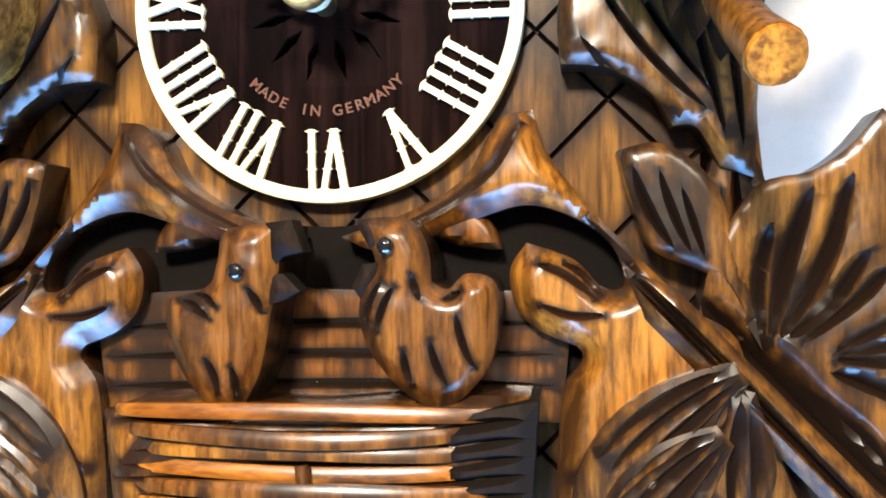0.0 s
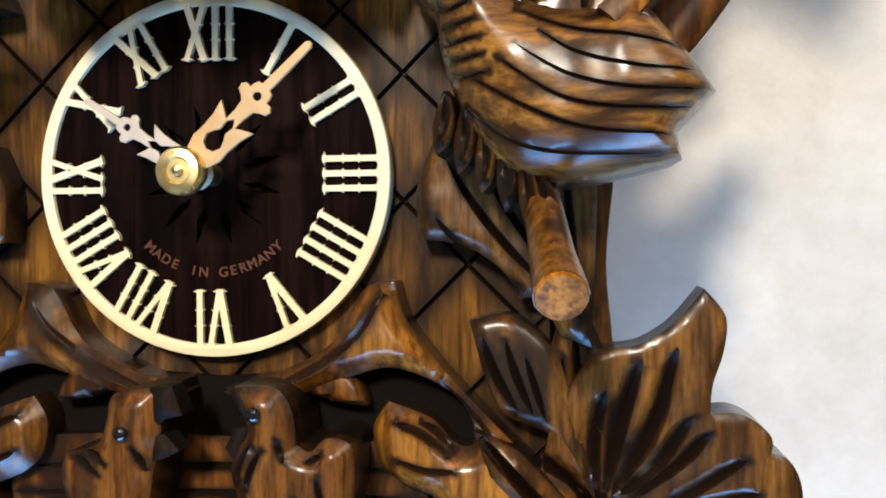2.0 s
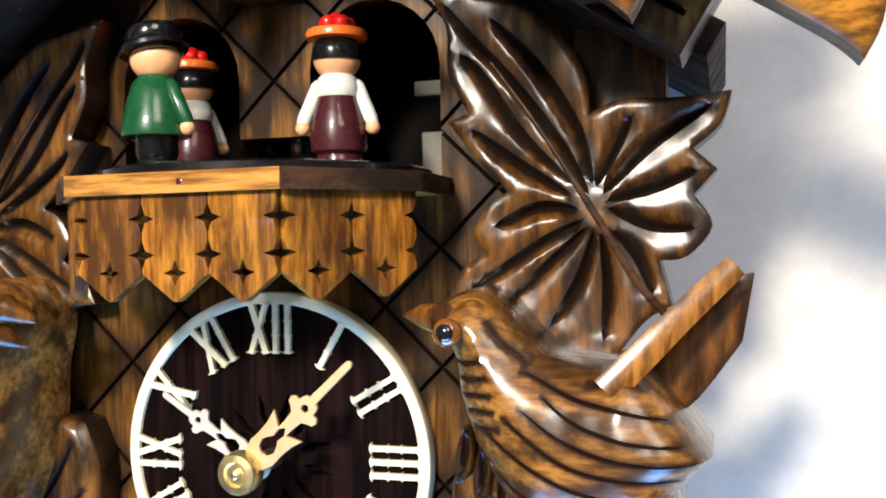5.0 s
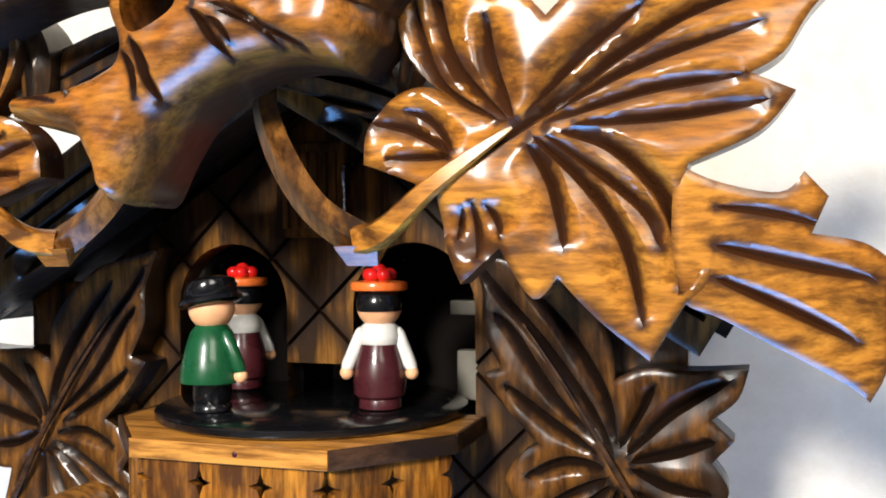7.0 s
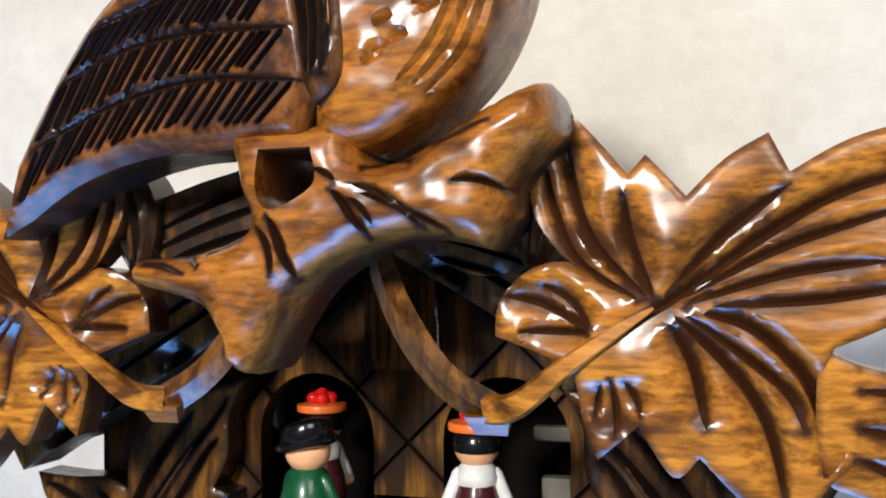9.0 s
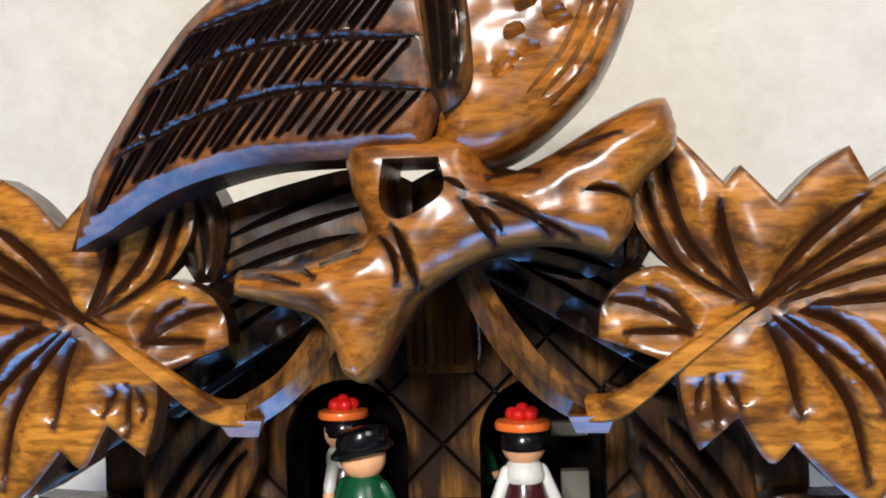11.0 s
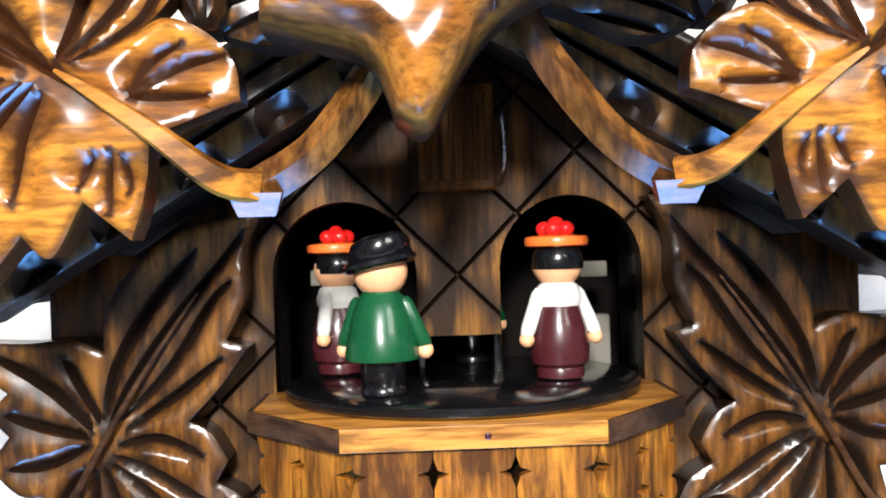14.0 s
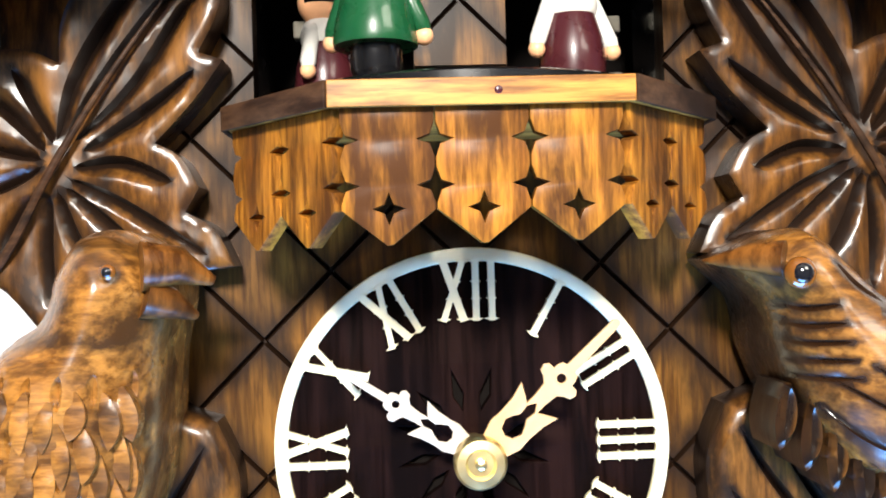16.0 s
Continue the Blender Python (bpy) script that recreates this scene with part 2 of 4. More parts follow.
def inside(points, loop):
    x, z = points.T
    hit = np.zeros(len(points), bool)
    for (x1, z1), (x2, z2) in zip(loop, loop[1:] + loop[:1]):
        if z1 == z2:
            continue
        hit ^= ((z1 > z) != (z2 > z)) & (x < (x2 - x1) * (z - z1) / (z2 - z1) + x1)
    return hit


def offset_line(line, w):
    out = []
    for k, p in enumerate(line):
        a, b = line[max(k - 1, 0)], line[min(k + 1, len(line) - 1)]
        dx, dz = b[0] - a[0], b[1] - a[1]
        s = math.hypot(dx, dz) or 1
        r = w * (float(swell(k / (len(line) - 1))) if len(line) > 2 else 1.0)
        out.append((p[0] - dz / s * r, p[1] + dx / s * r))
    return out


def relief(loop, front, back, dome=0.3, reach=0.5, grooves=(), step=0.16, lean=(0.0, 0.0), knots=0.0, mirror=False, fall=None, holes=(), stained=True, rounded=False, scoop=1.0, furrow=0.0):
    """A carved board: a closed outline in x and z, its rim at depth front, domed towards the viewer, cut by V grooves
    (line, depth, width), closed by side walls and a back. lean: how much the front comes nearer per centimetre in x and z.
    scoop: how much wider the cuts are hollowed on one side. furrow: how far the wood sinks towards each cut.
    fall: (x, z, depth, length): the board bends away from the viewer with the distance from that point."""
    from mathutils.geometry import delaunay_2d_cdt
    rim = dense(loop, step * 1.4)
    xs, zs = zip(*rim)
    gx, gz = np.meshgrid(np.arange(min(xs), max(xs), step), np.arange(min(zs), max(zs), step * 0.87))
    gx[1::2] += step / 2
    grid = np.stack([gx.ravel(), gz.ravel()], 1)
    grid = grid[inside(grid, rim)]
    if len(grid):
        grid = grid[gap_to(grid, rim, True) > 0.45 * step]
    pts = list(rim)
    edges = [(k, (k + 1) % len(rim)) for k in range(len(rim))]
    for hole in holes:
        n = len(pts)
        pts += hole
        edges += [(n + k, n + (k + 1) % len(hole)) for k in range(len(hole))]
    for line, depth, width in grooves:
        for w in (0.0, width * scoop, -width):
            n, side = len(pts), offset_line(line, w) if w else list(line)
            pts += side
            edges += [(n + k, n + k + 1) for k in range(len(side) - 1)]
        if len(grid):
            near = gap_to(grid, line)
            grid = grid[np.abs(near - width) > 0.3 * step]
            near = gap_to(grid, line) if len(grid) else near
            grid = grid[near > 0.3 * step] if len(grid) else grid
    pts += [tuple(q) for q in grid]
    flat, _, tris, *_ = delaunay_2d_cdt([Vector(q) for q in pts], edges, [], 0, 1e-5)
    p = np.array([(v[0], v[1]) for v in flat])
    tris = np.array([t for t in tris if len(t) == 3])
    centre = p[tris].mean(1)
    keep = inside(centre, rim)
    for hole in holes:
        keep &= ~inside(centre, hole)
    tris, centre = tris[keep], centre[keep]
    used = np.unique(tris)
    where = np.zeros(len(p), int)
    where[used] = np.arange(len(used))
    p, tris = p[used], where[tris]
    away = np.minimum(gap_to(p, rim, True) / reach, 1)
    up = dome * (np.sqrt(np.maximum(0, 1 - (1 - away) ** 2)) if rounded else away)
    # colour darkens at the rim and towards each cut, painted shade included
    cut, cut_dark = np.zeros(len(p)), 0.5 * np.exp(-((gap_to(p, rim, True) / 0.16) ** 2))
    for line, depth, width in grooves:
        r, t = gap_to(p, line, along=True)
        s = swell(t) if len(line) > 2 else np.ones(len(t))
        raw = r
        if scoop > 1:
            left = gap_to(p, offset_line(line, 0.5 * width)) < gap_to(p, offset_line(line, -0.5 * width))
            r = np.where(left, r / scoop, r)
        q = np.maximum(0, 1 - r / (width * s))
        cut = np.maximum(cut, depth * s * (np.where(left, q ** 1.7, q) if scoop > 1 else q))
        cut_dark = np.maximum(cut_dark, np.exp(-(raw / (0.95 * width * s + 0.04)) ** 1.5))
        cut_dark = np.maximum(cut_dark, 0.70 * q ** 0.7)
    up = up - cut * np.minimum(1, away * 3 + 0.25)
    if furrow:
        sink = np.zeros(len(p))
        for line, depth, width in grooves:
            r, t = gap_to(p, line, along=True)
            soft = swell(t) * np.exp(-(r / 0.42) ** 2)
            sink, cut_dark = np.maximum(sink, furrow * soft), np.maximum(cut_dark, 0.5 * soft)
        up = up - sink
    if knots:
        up = up + np.array([noise.noise(Vector((x * 1.7, z * 1.7, front))) * 0.4 * knots for x, z in p])
    c = p.mean(0)
    y = front - up - lean[0] * (p[:, 0] - c[0]) - lean[1] * (p[:, 1] - c[1])
    if fall:
        y = y + fall[2] * (np.hypot(p[:, 0] - fall[0], p[:, 1] - fall[1]) / fall[3]) ** 2
    thick = np.full(len(p), float(back))
    if fall or lean != (0.0, 0.0):
        thick = y + up + (back - front)
    y = np.minimum(y, thick - 0.05)
    sx = -1 if mirror else 1
    n = len(p)
    verts = [(sx * x, yy, z) for (x, z), yy in zip(p, y)] + [(sx * x, yy, z) for (x, z), yy in zip(p, thick)]
    tris = [tuple(int(k) for k in t) for t in tris]
    faces = list(tris) + [tuple(n + k for k in reversed(t)) for t in tris]
    seen = {(a, b) for t in tris for a, b in zip(t, (*t[1:], t[0]))}
    faces += [(a, n + a, n + b, b) for a, b in seen if (b, a) not in seen]
    me = finish(verts, faces)
    # stained: store this tone, part painted shade, per vertex; full on the back
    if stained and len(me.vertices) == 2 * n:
        me.attributes.new("stain_shade", "FLOAT", "POINT").data.foreach_set("value", np.concatenate([cut_dark, np.ones(n)]).astype(np.float32))
    return me


def lobe_line(base, tip, bend, n=16):
    bx, bz = base
    tx, tz = tip
    mx, mz = (bx + tx) / 2 - (tz - bz) * bend, (bz + tz) / 2 + (tx - bx) * bend
    return [((1 - t) ** 2 * bx + 2 * t * (1 - t) * mx + t * t * tx, (1 - t) ** 2 * bz + 2 * t * (1 - t) * mz + t * t * tz) for t in (k / n for k in range(n + 1))]


def lobe(base, tip, width, bend=0.0, front=-1.0, back=0.3, dome=0.16, cuts=(-0.5, 0.0, 0.5), depth=0.28, full=1.25, mirror=False, step=0.2, drop=0.0, stained=True):
    """One carved lobe of a leaf: a rib and side cuts that run out towards its tip. drop: how far the tip bends away."""
    mid = lobe_line(base, tip, bend)
    n = len(mid) - 1

    def side(k, share):
        x, z = mid[k]
        a, b = mid[max(k - 1, 0)], mid[min(k + 1, n)]
        dx, dz = b[0] - a[0], b[1] - a[1]
        s = math.hypot(dx, dz) or 1
        t = k / n
        w = width / 2 * math.sin(math.pi * min(1, (0.12 + 0.88 * t) ** full)) ** 0.8 * share
        return (x - dz / s * w, z + dx / s * w)

    loop = [side(k, 1.0) for k in range(n)] + [mid[n]] + [side(k, -1.0) for k in range(n - 1, -1, -1)]
    wide = max(0.12, min(0.24, width * 0.1))
    grooves = [([side(k, c) for k in range(1, int(n * (0.92 if c == 0 else 0.8)))], depth * (1.15 if c == 0 else 0.9), wide * (0.7 if c == 0 else 0.6)) for c in cuts]
    return relief(loop, front, back, dome, min(0.3, width * 0.16), grooves, step, (0.0, 0.0), 0.05, mirror, (*base, drop, math.dist(base, tip)) if drop else None, (), stained, scoop=2.2)


def tube(points, radii, sides=10, squash=1.0, closed_ends=True, mirror=False, square=0.0, spin=0.5):
    """A stem along points in three dimensions; squash flattens it in depth."""
    pts = [Vector(p) for p in points]
    verts, faces = [], []
    for k, p in enumerate(pts):
        d = (pts[min(k + 1, len(pts) - 1)] - pts[max(k - 1, 0)]).normalized()
        u = d.cross(Vector((0, 1, 0)))
        u = u.normalized() if u.length > 1e-4 else Vector((1, 0, 0))
        v = d.cross(u)
        for s in range(sides):
            a = 2 * math.pi * (s + spin) / sides
            r = radii[k] * (1 + square * (0.5 - abs(math.cos(2 * a))))
            q = p + u * math.cos(a) * r + v * math.sin(a) * r * squash
            verts.append((-q.x if mirror else q.x, q.y, q.z))
    for k in range(len(pts) - 1):
        for s in range(sides):
            a, b = k * sides + s, k * sides + (s + 1) % sides
            faces.append((a, b, b + sides, a + sides))
    if closed_ends:
        faces += [tuple(reversed(range(sides))), tuple(range(len(verts) - sides, len(verts)))]
    return finish(verts, faces, 46)


def curve3(points, per=6):
    n, out = len(points), []
    for k in range(n - 1):
        p0, p1, p2, p3 = (Vector(points[min(max(i, 0), n - 1)]) for i in (k - 1, k, k + 1, k + 2))
        for s in range(per):
            t = s / per
            out.append(0.5 * (2 * p1 + (p2 - p0) * t + (2 * p0 - 5 * p1 + 4 * p2 - p3) * t * t + (3 * p1 - p0 - 3 * p2 + p3) * t ** 3))
    out.append(Vector(points[-1]))
    return out


def cutout(outer, holes, near, far, bevel=0.0, turn=None):
    """A board with holes through it, from depth near to far. turn: a matrix (in centimetres) to lay it elsewhere."""
    cu = bpy.data.curves.new("c", "CURVE")
    cu.dimensions, cu.fill_mode = "2D", "BOTH"
    cu.extrude, cu.bevel_depth, cu.bevel_resolution = (far - near) / 2 - bevel, bevel, 1
    if bevel:
        cu.offset = -bevel
    for loop in (outer, *holes):
        s = cu.splines.new("POLY")
        s.points.add(len(loop) - 1)
        for q, (x, z) in zip(s.points, loop):
            q.co = (x, z, 0, 1)
        s.use_cyclic_u = True
    ob = new("c", cu)
    dg = bpy.context.evaluated_depsgraph_get()
    me = bpy.data.meshes.new_from_object(ob.evaluated_get(dg))
    bpy.data.objects.remove(ob)
    m = Matrix(((1, 0, 0, 0), (0, 0, -1, (near + far) / 2), (0, 1, 0, 0), (0, 0, 0, 1)))
    me.transform(Matrix.Scale(CM, 4) @ (turn or Matrix()) @ m)
    bm = bmesh.new()
    bm.from_mesh(me)
    bmesh.ops.remove_doubles(bm, verts=bm.verts, dist=1e-6)
    bmesh.ops.recalc_face_normals(bm, faces=bm.faces)
    bm.to_mesh(me)
    bm.free()
    me.shade_smooth()
    me.set_sharp_from_angle(angle=radians(30))
    return me


def ring_points(radius, n=64, cx=0.0, cz=0.0, start=0.0):
    return [(cx + radius * math.cos(start + 2 * math.pi * k / n), cz + radius * math.sin(start + 2 * math.pi * k / n)) for k in range(n)]


def lathe(profile, sides=28, at=(0, 0, 0)):
    verts, faces = [], []
    for r, z in profile:
        verts += [(at[0] + r * math.cos(2 * math.pi * s / sides), at[1] + r * math.sin(2 * math.pi * s / sides), at[2] + z) for s in range(sides)]
    for k in range(len(profile) - 1):
        for s in range(sides):
            a, b = k * sides + s, k * sides + (s + 1) % sides
            faces.append((a, b, b + sides, a + sides))
    faces += [tuple(reversed(range(sides))), tuple(range(len(verts) - sides, len(verts)))]
    return verts, faces


def ball(at, r, squash=(1, 1, 1), rows=10, sides=16):
    prof = [(r * math.sin(math.pi * k / rows) + 1e-4, -r * math.cos(math.pi * k / rows)) for k in range(rows + 1)]
    v, f = lathe(prof, sides)
    return [(at[0] + x * squash[0], at[1] + y * squash[1], at[2] + z * squash[2]) for x, y, z in v], f


def box(x0, x1, y0, y1, z0, z1, bevel=0.0):
    bm = bmesh.new()
    bmesh.ops.create_cube(bm, size=1)
    for v in bm.verts:
        v.co = ((x0 + (v.co.x + 0.5) * (x1 - x0)) * CM, (y0 + (v.co.y + 0.5) * (y1 - y0)) * CM, (z0 + (v.co.z + 0.5) * (z1 - z0)) * CM)
    if bevel:
        bmesh.ops.bevel(bm, geom=bm.edges[:], offset=bevel * CM, segments=2, affect="EDGES", profile=0.5)
    return bm

# ---- the room: the clock's wall, and an unseen plain room added round the viewer ----
WALL_Y = 9.0


def slab(name, x0, x1, y0, y1, z0, z1, mat, label):
    me = bpy.data.meshes.new(name)
    bm = box(x0, x1, y0, y1, z0, z1)
    bm.to_mesh(me)
    bm.free()
    me.materials.append(mat)
    ob = new(name, me)
    return tagged(ob, label, "wall", kind="structure")


slab("wall_north", -260, 260, WALL_Y, WALL_Y + 15, 0, 270, PLASTER, "off-white mottled plaster wall behind the clock")
slab("wall_west", -275, -260, -180, WALL_Y + 15, 0, 270, PAINTED, "plain painted shop wall")
slab("wall_east", 260, 275, -180, WALL_Y + 15, 0, 270, PAINTED, "plain painted shop wall")
slab("floor", -275, 275, -195, WALL_Y + 15, -15, 0, BOARDS, "pale wooden shop floor")
slab("ceiling", -275, 275, -195, WALL_Y + 15, 270, 285, PAINTED, "plain painted ceiling")
slab("wall_south", -260, 260, -195, -180, 0, 270, PAINTED, "plain painted shop wall")
# unseen block added under the cool lamp; no counter is known here
slab("unseen_block", -55, 75, -76, -8, 0, 72, PAINTED, "unseen plain block below the cool lamp")

# ---- the clock ----
clock = thing("cuckoo_clock", "carved dark and golden wooden cuckoo clock hanging on a plaster wall", "cuckoo clock")


def arch(x0, x1, z0, spring, n=14):
    cx, r = (x0 + x1) / 2, (x1 - x0) / 2
    return [(x0, z0), (x1, z0)] + [(cx + r * math.cos(math.pi * k / n), spring + r * math.sin(math.pi * k / n)) for k in range(n + 1)]


def build_panel():
    outer = [(-9.2, -13), (9.2, -13), (9.2, 12.4), (0, 18.4), (-9.2, 12.4)]
    grooves = []
    for k in range(-9, 9):
        x = 1.75 * (2 * k + 1)
        for s in (1, -1):
            grooves.append(([(x - s * 26, 2.75 - 26), (x + s * 26, 2.75 + 26)], 0.22, 0.065))
    holes = [arch(-5.35, -1.2, 8.0, 11.65), arch(1.2, 5.35, 8.0, 11.65), [(-1.195, 8.0), (1.195, 8.0), (1.195, 9.75), (-1.195, 9.75)]]
    return relief(outer, 0.35, 1.2, 0.0, 0.5, grooves, 1.2, holes=holes)


part("front_panel", build_panel(), PANEL, clock, "brown wooden front cut with a diamond lattice of grooves")
part("case_side", box(-9.2, -8.2, 1.2, WALL_Y - 0.1, -13, 12.2, 0.06), PANEL, clock)
part("case_side", box(8.2, 9.2, 1.2, WALL_Y - 0.1, -13, 12.2, 0.06), PANEL, clock)
for side in (-1, 1):
    part("case_board", box(min(side * 9.22, side * 11.8), max(side * 9.22, side * 11.8), 0.5, 1.2, 7.6, 12.4, 0.05), WALNUT, clock, "plain walnut board beside the case under the eaves")
part("back_board", cutout(flow([(-10.6, -13, 1), (10.6, -13, 1), (10.95, -6), (10.75, -2.5), (11.0, 0.8), (10.4, 2.4, 1), (-10.4, 2.4, 1), (-11.0, 0.8), (-10.75, -2.5), (-10.95, -6)], 5), [], 1.25, 2.3, 0.08), WALNUT, clock, "shaped walnut board behind the carvings")
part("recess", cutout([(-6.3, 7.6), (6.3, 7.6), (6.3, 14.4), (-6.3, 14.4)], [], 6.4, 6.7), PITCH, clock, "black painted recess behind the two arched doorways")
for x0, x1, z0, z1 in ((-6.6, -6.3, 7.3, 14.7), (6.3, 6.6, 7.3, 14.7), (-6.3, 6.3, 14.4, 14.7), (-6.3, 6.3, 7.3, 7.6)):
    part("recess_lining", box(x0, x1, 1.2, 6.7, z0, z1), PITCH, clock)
for side in (-1, 1):
    # black lining of each arch, set behind the panel
    o = arch(1.05, 5.5, 7.9, 11.65)
    i = arch(1.2, 5.35, 8.0, 11.65)
    m = Matrix.Scale(side, 4, (1, 0, 0))
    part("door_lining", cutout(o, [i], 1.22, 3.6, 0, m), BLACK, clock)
part("movement_bracket", box(3.9, 4.9, 3.0, 3.6, 8.3, 10.0, 0.05), CARD, clock, "pale bracket of the movement inside the recess")
part("movement_bracket", box(3.6, 4.9, 3.2, 3.7, 11.2, 11.7, 0.05), CARD, clock)
part("movement_bracket", box(-4.6, -4.1, 3.2, 3.7, 11.2, 11.7, 0.05), CARD, clock)

# cuckoo door under the gable, with its wire catch
cuckoo_door = part("cuckoo_door", box(-1.35, 1.15, -0.1, 0.36, 13.9, 17.0, 0.08), PANEL, clock, "small shuttered cuckoo door")
for k in range(6):
    part("shutter_slat", box(-1.05 + 0.34 * k, -0.82 + 0.34 * k, -0.22, -0.06, 14.2, 16.7, 0.04), PANEL, cuckoo_door)
part("wire_catch", tube(curve3([(1.25, 0.3, 16.3), (1.3, -0.55, 16.1), (1.36, -0.6, 15.2), (1.34, -0.6, 14.5), (1.2, -0.4, 14.3)], 5), [0.05] * 21, 8), STEEL, clock, "bent steel wire catch")

# roof: two sloping boards
for side in (-1, 1):
    a, b = Vector((0.0, 0, 18.6)), Vector((12.9, 0, 11.0))
    d = (b - a).normalized()
    up = Vector((-d.z, 0, d.x))
    loop = [a, b, b + up * 0.95, a + up * 1.1]
    part("roof_board", cutout([(side * p.x, p.z) for p in loop][::side], [], -1.2, WALL_Y - 0.2, 0.05), EAVES, clock, "dark stained sloping roof board")

# ---- dial ----
petals = [[(math.sin(a) * r + math.cos(a) * w, math.cos(a) * r - math.sin(a) * w) for r, w in ((0.9, 0), (1.3, 0.14), (1.95, 0), (1.3, -0.14))] for a in (2 * math.pi * (k + 0.5) / 12 for k in range(12))]
dial = part("dial", cutout(ring_points(4.72, 96), petals, -0.12, 0.34, 0.04), DIAL, clock, "round dark brown wooden dial with a pierced star")
part("dial_backing", cutout(ring_points(3.0, 48), [], 0.2, 0.3), PITCH, dial)
part("chapter_ring", cutout(ring_points(5.0, 96), [ring_points(4.66, 96)], -0.26, 0.33, 0.05), CREAM, dial, "cream chapter ring")


def bar(u0, r0, u1, r1, w):
    d = Vector((u1 - u0, r1 - r0)).normalized()
    s = Vector((-d.y, d.x)) * w / 2
    p, q = Vector((u0, r0)), Vector((u1, r1))
    return [tuple(p - s), tuple(q - s), tuple(q + s), tuple(p + s)]


def numeral(text, hour):
    widths = {"I": 0.40, "V": 0.74, "X": 0.74}
    total = sum(widths[c] for c in text)
    u, low, high = -total / 2, 3.14, 4.70
    loops = []
    for c in text:
        w = widths[c]
        m = u + w / 2
        if c == "I":
            strokes = [(m, low, m, high, 0.165)]
        elif c == "V":
            strokes = [(m - 0.27, high, m, low, 0.19), (m + 0.27, high, m, low, 0.15)]
        else:
            strokes = [(m - 0.26, high, m + 0.26, low, 0.19), (m + 0.26, high, m - 0.26, low, 0.15)]
        for s in strokes:
            loops.append(bar(*s))
            for t in (0.03, 0.36, 0.64, 0.97):
                cu, cr = s[0] + (s[2] - s[0]) * t, s[1] + (s[3] - s[1]) * t
                k = 0.18 if t in (0.03, 0.97) else 0.14
                loops.append([(cu - k, cr), (cu, cr - 0.055), (cu + k, cr), (cu, cr + 0.055)])
        u += w
    a = 2 * math.pi * hour / 12
    verts, faces = [], []
    for j, loop in enumerate(loops):
        n, top = len(verts), -0.27 - 0.0015 * (j % 7)
        pts = [(math.sin(a) * r + math.cos(a) * uu, math.cos(a) * r - math.sin(a) * uu) for uu, r in loop]
        verts += [(x, top, z) for x, z in pts] + [(x, -0.08, z) for x, z in pts]
        k = len(pts)
        faces += [tuple(n + i for i in range(k)), tuple(n + k + i for i in reversed(range(k)))]
        faces += [(n + i, n + k + i, n + k + (i + 1) % k, n + (i + 1) % k) for i in range(k)]
    return finish(verts, faces, 20)


for hour, text in enumerate(("XII", "I", "II", "III", "IIII", "V", "VI", "VII", "VIII", "IX", "X", "XI")):
    part("numeral", numeral(text, hour), CREAM, dial)


def inscription(text, radius, size):
    bm = bmesh.new()
    half = radians(43)
    for k, c in enumerate(text):
        if c == " ":
            continue
        cu = bpy.data.curves.new("t", "FONT")
        cu.body, cu.size, cu.align_x, cu.extrude, cu.offset = c, size, "CENTER", 0.02, 0.006
        ob = new("t", cu)
        me = bpy.data.meshes.new_from_object(ob.evaluated_get(bpy.context.evaluated_depsgraph_get()))
        bpy.data.objects.remove(ob)
        a = -half + 2 * half * k / (len(text) - 1)
        m = Matrix.Translation((radius * math.sin(a), -0.14, -radius * math.cos(a))) @ Matrix.Rotation(-a, 4, "Y") @ Matrix.Rotation(radians(90), 4, "X")
        me.transform(Matrix.Scale(CM, 4) @ m)
        bm.from_mesh(me)
    return bm


part("inscription", inscription("MADE IN GERMANY", 2.80, 0.38), INK, dial, "rust red lettering MADE IN GERMANY")


def hand_shape(length, wide):
    """A pierced hand along +r: a leaf-shaped frame, a trefoil and a blade."""
    half = [(0.0, 0.30), (0.45, 0.34), (0.8, 0.46), (1.1, 0.44), (1.5, 0.47), (1.87, 0.57), (1.72, 0.30), (1.63, 0.16), (1.9, 0.16), (2.2, 0.20), (2.3, 0.32), (2.36, 0.46), (2.5, 0.50), (2.6, 0.42), (2.6, 0.28),
            (2.72, 0.27), (2.83, 0.22), (2.86, 0.12), (3.6, 0.11)]
    pts = [(r, w * wide) for r, w in half] + [(length - 0.08, 0.10), (length, 0.04)]
    outer = [(-w, r) for r, w in pts] + [(w, r) for r, w in reversed(pts)]
    drop = [(0.0, 0.78), (0.17, 0.85), (0.25, 1.05), (0.18, 1.22), (0.09, 1.36), (0.12, 1.6), (0.0, 1.78), (-0.12, 1.6), (-0.09, 1.36), (-0.18, 1.22), (-0.25, 1.05), (-0.17, 0.85)]
    return outer, [drop, ring_points(0.11, 14, 0, 2.55)]


def clock_hand(length, wide, angle, near, far, grow):
    outer, holes = hand_shape(length / grow, wide)
    outer, holes = [(x * grow, r * grow) for x, r in outer], [[(x * grow, r * grow) for x, r in h] for h in holes]
    return cutout(outer, holes, near, far, 0.012, Matrix.Rotation(radians(angle), 4, "Y"))


